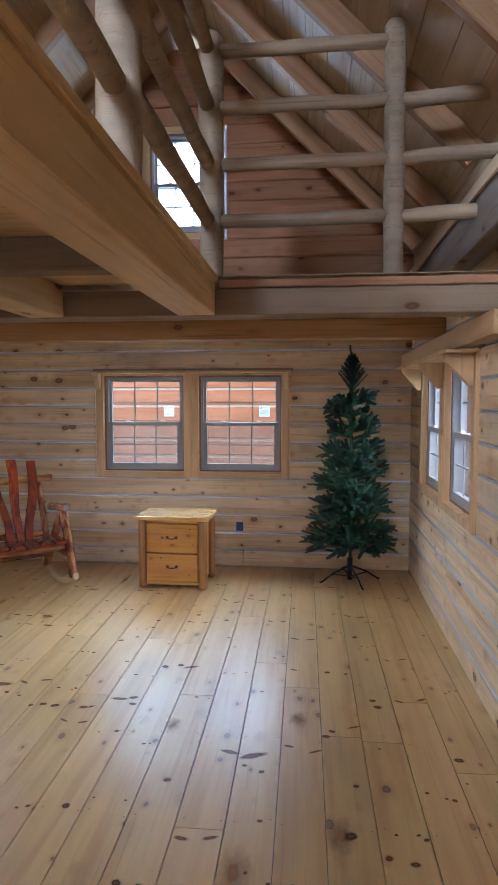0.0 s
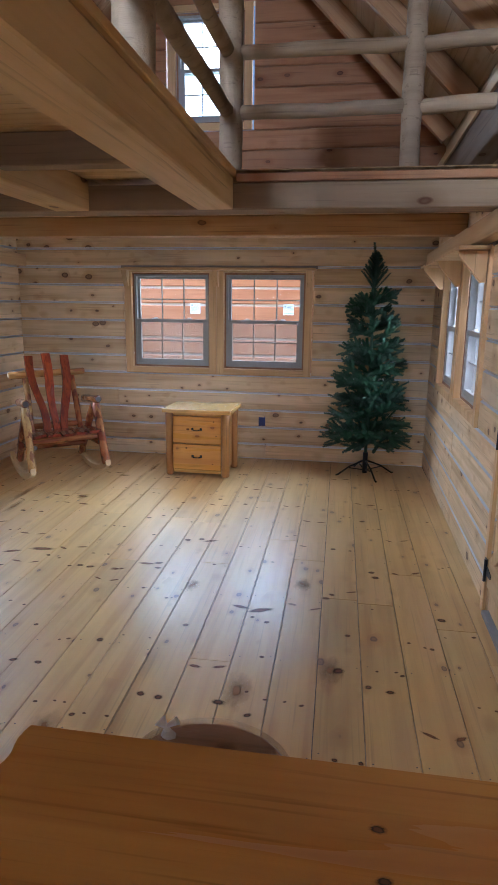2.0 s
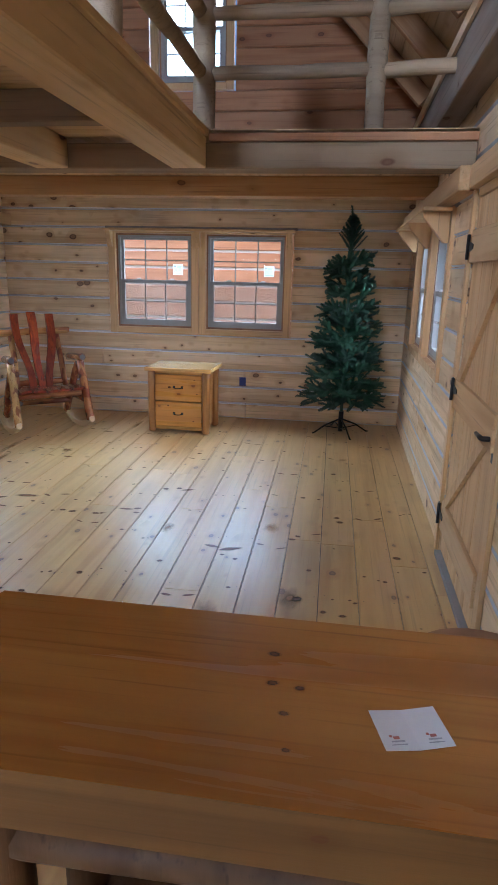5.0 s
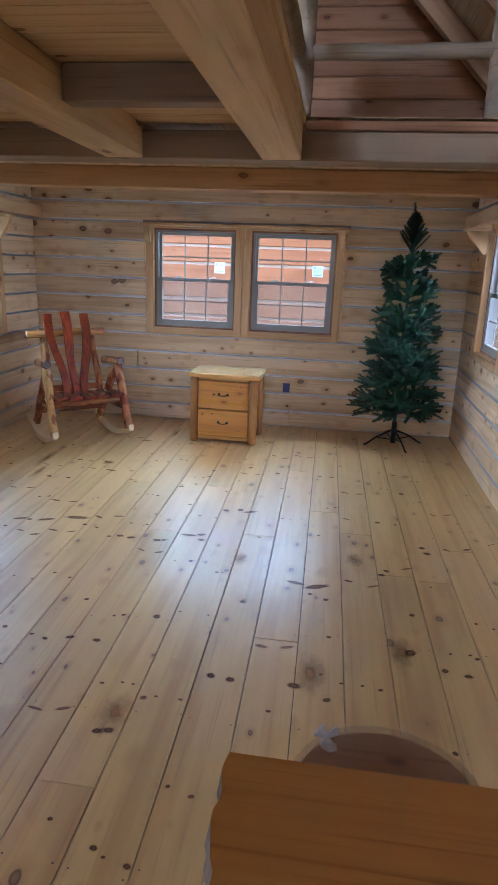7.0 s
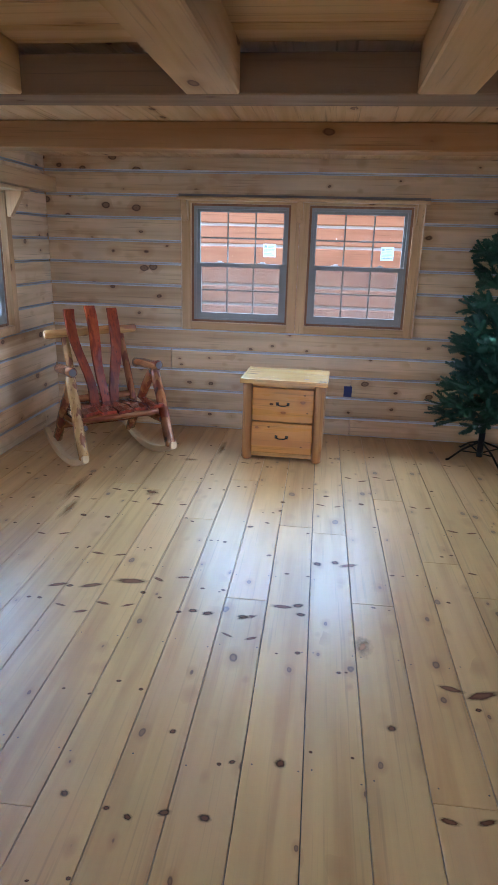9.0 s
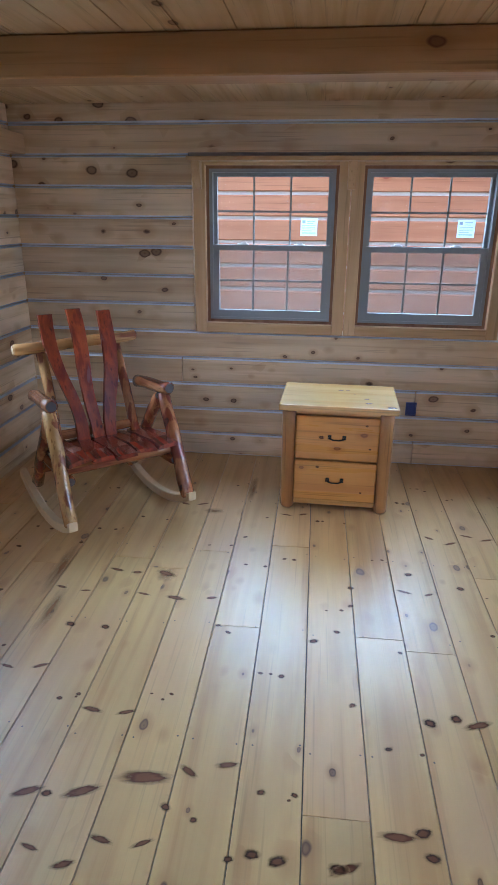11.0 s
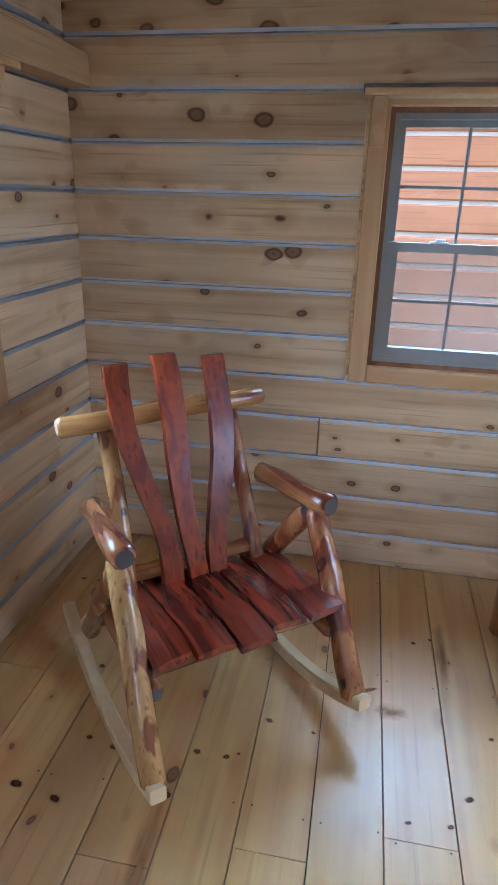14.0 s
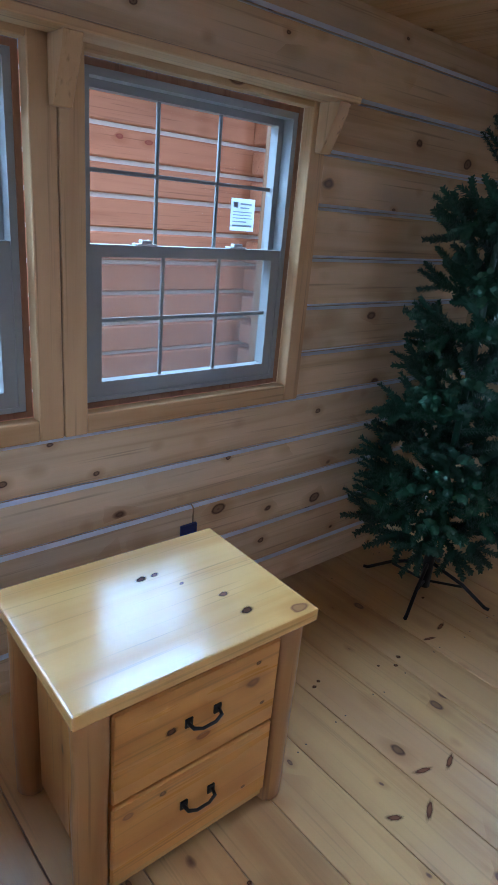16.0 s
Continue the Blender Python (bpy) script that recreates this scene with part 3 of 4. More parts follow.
def roof_side(sgn):
    bm = bmesh.new()
    s2 = math.sqrt(0.5)
    width, length = 0.20, (XE - RIDGE_X + 0.35) / s2
    a = 0.0
    while a < length:
        b = min(a + width, length)
        for lo, hi, g in ((0.0, 0.022, 0.0025), (0.007, 0.05, 0.0)):
            pts = []
            for yy in (YS - 0.4, YN + 0.45):
                for d, h in ((a + g, lo), (b - g, lo), (b - g, hi), (a + g, hi)):
                    pts.append(bm.verts.new((RIDGE_X + sgn * (d * s2 + h * s2), yy, RIDGE_Z - d * s2 + h * s2)))
            for q in ((0, 1, 2, 3), (4, 5, 6, 7), (0, 1, 5, 4), (1, 2, 6, 5), (2, 3, 7, 6), (3, 0, 4, 7)):
                bm.faces.new([pts[i] for i in q])
        a = b
    return tagged(part("ceiling", bm, roof_pine), "sloping knotty pine roof boards above the loft", "ceiling", kind="structure")


roof_side(1)
roof_side(-1)


def rafter(yc, sgn):
    s2 = math.sqrt(0.5)
    bm = bmesh.new()
    length = (XE - RIDGE_X) / s2
    bm_box(bm, 0.0, length, -0.032, 0.032, -0.145, -0.004)
    bm_bevel(bm, 0.005)
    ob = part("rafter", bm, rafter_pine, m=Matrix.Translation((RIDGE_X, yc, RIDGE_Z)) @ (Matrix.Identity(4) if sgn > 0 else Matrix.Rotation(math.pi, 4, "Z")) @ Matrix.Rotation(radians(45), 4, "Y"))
    return tagged(ob, "sawn pine roof rafter", "rafter", "rafters", "structure")


yy = 5.95
while yy > YS:
    rafter(yy, 1)
    rafter(yy, -1)
    yy -= 0.95

# greyer, darker pine for the wall plates
grey_beam_y = wood("grey_pine_y", (0.33, 0.265, 0.215), (0.25, 0.19, 0.15), 1, 0.4, rough=0.65)
# wall plates on which the rafters stand
for x0, x1 in ((XE - 0.14, XE - 0.003), (XW + 0.003, XW + 0.14)):
    tagged(box("wall_plate", x0, x1, YS, YN - 0.003, 2.40, 2.64, grey_beam_y, bevel=0.006), "sawn pine plate on top of the wall", "beam", kind="structure")

# added pale strip that stands in for daylight through the gap at the eaves
tagged(box("trim", XE - 0.160, XE - 0.142, YS, YN - 0.004, 2.615, 2.675, pale_end, bevel=0.002), "thin pale strip added for daylight between plate and roof", "trim", kind="structure")

# ---- loft beams and joists ----


def beam(x0, x1, y0, y1, z0, z1, mat, label):
    return tagged(box("beam", x0, x1, y0, y1, z0, z1, mat, bevel=0.006), label, "beam", kind="structure")


B2 = (3.60, 3.78)
B1 = (4.98, 5.14)
BZ = 2.065
beam(XW + 0.003, XE - 0.003, B2[0], B2[1], BZ, 2.195, shade_beam, "sawn pine cross beam under the loft edge, darkened for shade")
beam(XW + 0.003, XE - 0.003, B1[0], B1[1], BZ + 0.015, LOFT_Z - 0.003, brown_beam, "brown sawn pine cross beam carrying loft boards")
for x0 in (-0.445, -1.228, -2.01, -2.79):
    beam(x0, x0 + 0.19, YS + 0.003, B2[0] - 0.003, BZ, LOFT_Z - 0.003, beam_y, "sawn pine loft joist with a few knots")
for xa, xb in ((XW + 0.003, -2.793), (-2.597, -2.013), (-1.817, -1.231), (-1.035, -0.448)):
    for yb in (2.66, 1.20, -0.25):
        tagged(box("nogging", xa, xb, yb, yb + 0.09, 2.10, LOFT_Z - 0.003, shade_beam, bevel=0.004), "short pine cross piece between joists, darkened for shade", "beam", "cross pieces", "structure")
# loft edge trim on the beam and on the right joist
tagged(box("trim", -0.24, XE - 0.003, B2[0] - 0.012, B2[1], 2.198, 2.240, gable_pine, bevel=0.004), "pine nosing along the loft edge", "trim", kind="structure")
tagged(box("trim", -0.445, -0.242, YS + 0.003, B2[1], 2.228, 2.262, beam_y, bevel=0.004), "pine nosing along the loft edge", "trim", kind="structure")

# ledgers along the side walls
for x0, x1 in ((XE - 0.10, XE - 0.002), (XW + 0.002, XW + 0.10)):
    tagged(box("ledger", x0, x1, 3.47, YN - 0.003, 1.945, BZ - 0.002, trim_y, bevel=0.005), "pine ledger board carrying the loft beams", "trim", kind="structure")

# ---- loft railing of peeled logs ----
railing = empty("loft_railing", Matrix.Translation((0, 0, 2.255)))
tagged(railing, "grey-brown peeled log railing along the loft edge", "railing")


def rail_log(name, a, b, r, lab=""):
    a = (a[0], a[1], a[2] - 2.255)
    b = (b[0], b[1], b[2] - 2.255)
    return log_part(name, a, b, r, rail_wood, railing, lab, 12, 0.008, 0.10, False, 8)


RY = 3.68
rail_log("post", (0.625, RY, 2.241), (0.622, RY, 3.47), 0.052)
rail_log("post", (-0.285, RY, 2.263), (-0.285, RY, 3.46), 0.062)
rail_log("post", (-0.345, 2.35, 2.263), (-0.325, 2.35, 3.55), 0.068)
rail_log("post", (-0.345, 0.80, 2.263), (-0.325, 0.80, 3.55), 0.065)
for z in (2.545, 2.823, 3.10, 3.373):
    rail_log("rail", (-0.26, RY, z), (0.60, RY, z + 0.005), 0.034)
    if z < 3.2:
        rail_log("rail", (0.65, RY, z - 0.005), (1.135 if z < 3.0 else 1.08, RY, z + 0.02), 0.036)
    rail_log("rail", (-0.295, RY, z), (-0.32, 2.40, z + 0.02), 0.037)
    rail_log("rail", (-0.335, 2.30, z), (-0.325, 0.85, z + 0.02), 0.037)

# ---- windows ----


def place(kind):
    """Local axes of a wall: x along it, y outward, z up."""
    if kind == "n":
        return Matrix.Translation((0, YN, 0))
    if kind == "e":
        return Matrix.Translation((XE, 0, 0)) @ Matrix.Rotation(radians(-90), 4, "Z")
    if kind == "w":
        return Matrix.Translation((XW, 0, 0)) @ Matrix.Rotation(radians(90), 4, "Z")
    return Matrix.Translation((0, YS, 0)) @ Matrix.Rotation(radians(180), 4, "Z")


WIN_COUNT = [0]


def sash(win, name, x0, x1, z0, z1, d0, d1, st, top_rail, bot_rail, mat):
    bm = bmesh.new()
    bm_box(bm, x0, x0 + st, d0, d1, z0, z1)
    bm_box(bm, x1 - st, x1, d0, d1, z0, z1)
    bm_box(bm, x0 + st, x1 - st, d0, d1, z0, z0 + bot_rail)
    bm_box(bm, x0 + st, x1 - st, d0, d1, z1 - top_rail, z1)
    s = part(name, bm, mat, win)
    gx0, gx1, gz0, gz1 = x0 + st, x1 - st, z0 + bot_rail, z1 - top_rail
    dm = (d0 + d1) / 2
    for i in (1, 2):
        xm = gx0 + (gx1 - gx0) * i / 3
        box("muntin", xm - 0.006, xm + 0.006, dm - 0.004, dm + 0.004, gz0, gz1, vinyl, s, bevel=0.001)
    zm = (gz0 + gz1) / 2
    box("muntin", gx0, gx1, dm - 0.0045, dm + 0.0045, zm - 0.006, zm + 0.006, vinyl, s, bevel=0.001)
    pane = box("pane", gx0 - 0.004, gx1 + 0.004, dm - 0.002 + 0.009, dm + 0.002 + 0.009, gz0 - 0.004, gz1 + 0.004, glass, s, "clear window glass", bevel=0)
    pane.visible_shadow = False
    return s


def window(kind, x0, x1, z0, z1, sticker=True, trims=True):
    """One double-hung window with its jamb, sashes, grilles and flat pine casing."""
    WIN_COUNT[0] += 1
    win = empty("window_%d" % WIN_COUNT[0], place(kind))
    tagged(win, "grey double-hung window with grilles in pine casing", "window", kind="structure")
    t, w = 0.072, 0.020
    mx, mz = (trim_x if kind in "ns" else trim_y), trim_z
    if trims:
        box("casing", x0, x0 + t, -w, 0.03, z0, z1, mz, win)
        box("casing", x1 - t, x1, -w, 0.03, z0, z1, mz, win)
        box("casing", x0 + t, x1 - t, -w + 0.001, 0.03, z0, z0 + 0.062, mx, win)
        box("casing", x0 + t, x1 - t, -w + 0.001, 0.03, z1 - 0.05, z1, mx, win)
    i0, i1, k0, k1 = x0 + t, x1 - t, z0 + 0.062, z1 - 0.05
    j = 0.018
    box("jamb", i0, i0 + j, 0.031, 0.19, k0, k1, jamb_wood, win, "red-brown jamb", 0.001)
    box("jamb", i1 - j, i1, 0.031, 0.19, k0, k1, jamb_wood, win, "red-brown jamb", 0.001)
    box("jamb", i0 + j, i1 - j, 0.031, 0.19, k1 - j, k1, jamb_wood, win, "red-brown jamb", 0.001)
    box("sill", i0 + j, i1 - j, 0.031, 0.19, k0, k0 + j, jamb_wood, win, "red-brown sill", 0.001)
    a0, a1, b0, b1 = i0 + j, i1 - j, k0 + j, k1 - j
    bm = bmesh.new()
    f = 0.020
    bm_box(bm, a0, a0 + f, 0.035, 0.13, b0, b1)
    bm_box(bm, a1 - f, a1, 0.035, 0.13, b0, b1)
    bm_box(bm, a0 + f, a1 - f, 0.035, 0.13, b0, b0 + 0.014)
    bm_box(bm, a0 + f, a1 - f, 0.035, 0.13, b1 - f, b1)
    part("window_frame", bm, vinyl, win)
    zc = (b0 + b1) / 2 - 0.005
    sash(win, "lower_sash", a0 + f, a1 - f, b0 + 0.014, zc + 0.018, 0.040, 0.078, 0.038, 0.034, 0.046, vinyl)
    up = sash(win, "upper_sash", a0 + f, a1 - f, zc - 0.016, b1 - f, 0.082, 0.120, 0.022, 0.022, 0.030, vinyl)
    box("insect_screen", a0 + f, a1 - f, 0.1245, 0.1255, b0 + 0.014, zc - 0.017, screen_mesh, win, "fine grey insect screen", 0).visible_shadow = False
    for s in (0.27, 0.73):
        xs = a0 + (a1 - a0) * s
        bm = bmesh.new()
        bm_box(bm, xs - 0.035, xs + 0.035, 0.042, 0.074, zc + 0.018, zc + 0.024)
        bm_box(bm, xs - 0.014, xs + 0.022, 0.048, 0.070, zc + 0.024, zc + 0.034)
        bm_bevel(bm, 0.0015)
        part("sash_lock", bm, vinyl_light, win, "pale sash lock")
    if sticker:
        sx = a1 - f - 0.022 - 0.165
        sz = zc + 0.075
        st = box("sticker", sx, sx + 0.105, 0.1025, 0.1033, sz, sz + 0.105, label_paper, win, "white paper label with unreadable print", 0)
        for q, (u0, u1, v, h) in enumerate(((0.01, 0.03, 0.075, 0.018), (0.04, 0.09, 0.085, 0.005), (0.04, 0.08, 0.073, 0.004), (0.01, 0.095, 0.06, 0.003), (0.01, 0.09, 0.05, 0.003), (0.01, 0.095, 0.04, 0.003), (0.01, 0.07, 0.028, 0.004), (0.01, 0.095, 0.014, 0.006))):
            box("print", sx + u0, sx + u1, 0.1018, 0.1024, sz + v, sz + v + h, ink, st, bevel=0)
    return win


def window_shelf(kind, x0, x1, zt, spots, depth, blen):
    """The board above a window pair, carried by tapered brackets."""
    sh = empty("window_shelf", place(kind))
    tagged(sh, "narrow pine shelf on tapered brackets above windows", "shelf")
    mx = trim_x if kind in "ns" else trim_y
    box("shelf_board", x0, x1, -depth, -0.024, zt - 0.022, zt, mx, sh)
    # no recess here: a dark strip paints the shade of the slot
    gap = box("slot", x0 - 0.01, x1 + 0.01, -0.008, 0.02, zt + 0.001, zt + 0.030, slot_shade, sh, "dark strip above the shelf board, coloured as a shaded slot", 0.001)
    for c, w in spots:
        bm = bmesh.new()
        pr = [(-0.024, zt - 0.0225), (-depth + 0.012, zt - 0.0225), (-depth + 0.02, zt - 0.055), (-0.052, zt - blen), (-0.024, zt - blen)]
        ra = [bm.verts.new((c - w / 2, d, z)) for d, z in pr]
        rb = [bm.verts.new((c + w / 2, d, z)) for d, z in pr]
        bm.faces.new(ra)
        bm.faces.new(rb)
        for i in range(5):
            bm.faces.new((ra[i], ra[(i + 1) % 5], rb[(i + 1) % 5], rb[i]))
        bm_bevel(bm, 0.002)
        part("bracket", bm, trim_z, sh)
    return sh


window("n", -1.920, -0.962, 0.876, 1.936)
window("n", -0.958, 0.0, 0.876, 1.936)
window("n", -1.428, -0.622, 3.19, 4.25, False)
window_shelf("n", -1.94, 0.03, 1.925, ((-1.888, 0.05), (-0.96, 0.05), (-0.032, 0.05)), 0.13, 0.175)
window("e", -5.893, -4.992, 0.876, 1.936)
window("e", -4.988, -4.087, 0.876, 1.936)
window_shelf("e", -6.02, -4.03, 1.925, ((-5.85, 0.05), (-4.99, 0.05), (-4.13, 0.05)), 0.20, 0.20)
window("w", 4.032, 4.933, 0.876, 1.936)
window("w", 4.937, 5.838, 0.876, 1.936)
window_shelf("w", 3.98, 5.89, 1.925, ((4.07, 0.05), (4.935, 0.05), (5.80, 0.05)), 0.16, 0.20)
# assumed south windows, never in view, as openings for the lamps behind them
window("s", -0.298, 0.898, 0.876, 1.936, False)
window("s", 0.902, 2.098, 0.876, 1.936, False)
window("s", 0.61, 1.43, 3.19, 4.25, False)

# ---- plank door in the east wall ----
door = empty("door_1", Matrix.Translation((XE, 0, 0)))
tagged(door, "closed pine plank door with braces and black hinges", "door", kind="structure")
y0, y1 = DOOR_Y
FD = 0.002
pw = (y1 - y0 - 0.075) / 4
for i in range(4):
    box("plank", FD, FD + 0.035, y0 + 0.045 + i * pw, y0 + 0.045 + (i + 1) * pw - 0.003, 0.035, DOOR_T - 0.045, trim_z, door)
for zb in (1.60, 0.86, 0.17):
    box("batten", FD - 0.022, FD - 0.001, y0 + 0.055, y1 - 0.04, zb, zb + 0.155, trim_y, door)
for za, zb in ((0.325, 0.86), (1.015, 1.60)):
    bm = bmesh.new()
    w = 0.10
    for d in (FD - 0.022, FD - 0.001):
        for yv, zv in ((y1 - 0.045, za), (y1 - 0.045 - w, za), (y0 + 0.16, zb), (y0 + 0.16 + w, zb)):
            bm.verts.new((d, yv, zv))
    v = list(bm.verts)
    for q in ((0, 1, 2, 3), (4, 5, 6, 7), (0, 1, 5, 4), (1, 2, 6, 5), (2, 3, 7, 6), (3, 0, 4, 7)):
        bm.faces.new([v[i] for i in q])
    bm_bevel(bm, 0.002)
    part("brace", bm, trim_z, door)
for zh in (1.675, 0.955, 0.25):
    bm = bmesh.new()
    bm_box(bm, -0.029, -0.0235, y1 - 0.028, y1 + 0.010, zh - 0.06, zh + 0.06)
    tube(bm, [(-0.030, y1 - 0.022, zh - 0.06), (-0.030, y1 - 0.022, zh + 0.06)], [0.009, 0.009], 8)
    for q in (bm_box(bm, FD - 0.027, FD - 0.023, y1 - 0.115, y1 - 0.03, zh - 0.025, zh + 0.025),):
        for vv in q:
            if vv.co.y < y1 - 0.1:
                vv.co.z = zh + (vv.co.z - zh) * 0.45
    part("hinge", bm, black_iron, door, "black strap hinge")
bm = bmesh.new()
bm_box(bm, FD - 0.004, FD, y0 + 0.065, y0 + 0.105, 0.81, 0.97)
tube(bm, [(FD - 0.004, y0 + 0.085, 0.91), (FD - 0.05, y0 + 0.085, 0.91), (FD - 0.055, y0 + 0.10, 0.91), (FD - 0.052, y0 + 0.20, 0.905)], [0.011, 0.011, 0.011, 0.008], 8)
part("lever_handle", bm, black_iron, door, "black lever handle")
box("jamb", 0.010, 0.19, y0, y0 + 0.04, 0.0, DOOR_T - 0.001, trim_z, door)
box("jamb", 0.006, 0.19, y1 - 0.028, y1, 0.0, DOOR_T - 0.001, trim_z, door)
box("header", -0.006, 0.19, y0 + 0.04, y1 - 0.028, DOOR_T - 0.04, DOOR_T - 0.001, trim_y, door)
box("back_panel", FD + 0.04, 0.10, y0 + 0.042, y1 - 0.03, 0.03, DOOR_T - 0.043, dark_gap, door, bevel=0)
box("threshold", -0.03, 0.19, y0 + 0.04, y1 - 0.028, 0.002, 0.03, grey_sill, door, "worn grey threshold")
tagged(box("casing", XE - 0.022, XE - 0.001, y0 - 0.08, y0 - 0.002, 0.002, DOOR_T, trim_z), "flat pine door casing", "trim", kind="structure")
tagged(box("casing", XE - 0.022, XE - 0.001, y1 + 0.002, y1 + 0.055, 0.002, DOOR_T, trim_z), "flat pine door casing", "trim", kind="structure")
tagged(box("casing", XE - 0.05, XE - 0.001, y0 - 0.10, 3.465, DOOR_T + 0.003, BZ - 0.004, trim_y), "pine header board above the door", "trim", kind="structure")

# ---- outside ----
ground = box("ground", -80, 80, -80, 80, -0.75, -0.40, grass_mat, bevel=0)
tagged(ground, "mown grass around the cabins", "ground", kind="structure")
cabin = empty("log_cabin", Matrix.Translation((0, 9.4, -0.4)))
tagged(cabin, "red stained log cabin with white chinking close by", "house")
bm = bmesh.new()
bm_box(bm, -9.0, 2.30, 0.05, 3.2, 0.0, 2.9)
part("wall", bm, white_chink, cabin, "white chinking between the logs")
zz = 0.4 + 1.565 + 0.018 - 7 * 0.245
while zz < 2.8:
    box("siding_log", -9.05, 2.35, 0.0, 0.12, zz, zz + 0.210, red_log, cabin, bevel=0.012)
    zz += 0.245
bm = bmesh.new()
for xx in (-9.4, 2.7):
    for yv, zv in ((-0.25, 2.75), (1.6, 4.4), (3.5, 2.75), (3.5, 2.85), (1.6, 4.5), (-0.25, 2.85)):
        bm.verts.new((xx, yv, zv))
v = list(bm.verts)
bm.faces.new(v[:6])
bm.faces.new(v[6:])
for i in range(6):
    bm.faces.new((v[i], v[(i + 1) % 6], v[6 + (i + 1) % 6], v[6 + i]))
part("roof", bm, roof_metal, cabin)
zz = 0.27
while zz < 2.8:
    box("corner_log", 2.10, 2.27, -0.28, -0.004, zz, zz + 0.19, red_log, cabin, bevel=0.015)
    zz += 0.245

# ---- nightstand ----


def nightstand():
    st = empty("nightstand", Matrix.Translation((-0.975, 5.93, 0)) @ Matrix.Rotation(radians(-1.5), 4, "Z"))
    tagged(st, "honey pine log nightstand with two drawers on floor", "nightstand")
    hw, hd, top = 0.325, 0.24, 0.636
    bm = bmesh.new()
    bm_box(bm, -hw, hw, -hd, hd, top - 0.036, top)
    bm_bevel(bm, 0.005, 2)
    part("tabletop", bm, stand_wood, st, "glossy honey pine top")
    for sx in (-1, 1):
        for sy in (-1, 1):
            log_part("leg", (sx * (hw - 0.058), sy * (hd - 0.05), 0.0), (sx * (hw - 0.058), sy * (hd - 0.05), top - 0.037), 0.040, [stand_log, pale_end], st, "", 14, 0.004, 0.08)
    bx = hw - 0.085
    for x0, x1, y0, y1, z0, z1 in ((-bx - 0.012, -bx + 0.006, -hd + 0.05, hd - 0.03, 0.035, top - 0.037), (bx - 0.006, bx + 0.012, -hd + 0.05, hd - 0.03, 0.035, top - 0.037),
                                   (-bx + 0.007, bx - 0.007, hd - 0.045, hd - 0.03, 0.035, top - 0.037), (-bx + 0.007, bx - 0.007, -hd + 0.055, hd - 0.046, 0.035, 0.05)):
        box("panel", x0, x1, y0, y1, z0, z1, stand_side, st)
    box("bottom_rail", -bx + 0.007, bx - 0.007, -hd + 0.035, -hd + 0.054, 0.03, 0.062, stand_wood, st)
    box("top_rail", -bx + 0.007, bx - 0.007, -hd + 0.035, -hd + 0.054, top - 0.062, top - 0.037, stand_wood, st)
    for z0, z1 in ((0.066, 0.305), (0.315, 0.570)):
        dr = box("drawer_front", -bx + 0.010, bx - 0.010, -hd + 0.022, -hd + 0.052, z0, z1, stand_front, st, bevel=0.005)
        zc = (z0 + z1) / 2 + 0.01
        bm = bmesh.new()
        f = -hd + 0.022
        for s in (-1, 1):
            bm_box(bm, s * 0.040 - 0.010, s * 0.040 + 0.010, f - 0.005, f - 0.0005, zc - 0.012, zc + 0.012)
        tube(bm, [(-0.042, f - 0.004, zc), (-0.039, f - 0.022, zc - 0.002), (-0.018, f - 0.028, zc - 0.008), (0.018, f - 0.028, zc - 0.008), (0.039, f - 0.022, zc - 0.002), (0.042, f - 0.004, zc)], [0.005, 0.005, 0.004, 0.004, 0.005, 0.005], 8)
        part("handle", bm, black_iron, dr, "black iron bail handle")
        for kx, kz, kr_ in ((-0.085, zc - 0.004, 0.014), (0.16, zc + 0.075, 0.008), (0.185, zc - 0.06, 0.007)) if z0 > 0.2 else ((-0.10, zc + 0.075, 0.010), (0.15, zc - 0.07, 0.007)):
            k = new("knot", knot_mesh)
            k.parent = dr
            k.matrix_basis = Matrix.Translation((kx, f - 0.0006, kz)) @ Matrix.Rotation(radians(90), 4, "X") @ Matrix.Diagonal((kr_ * 1.5, kr_, 1, 1))
    return st


nightstand()

# ---- rocking chair ----


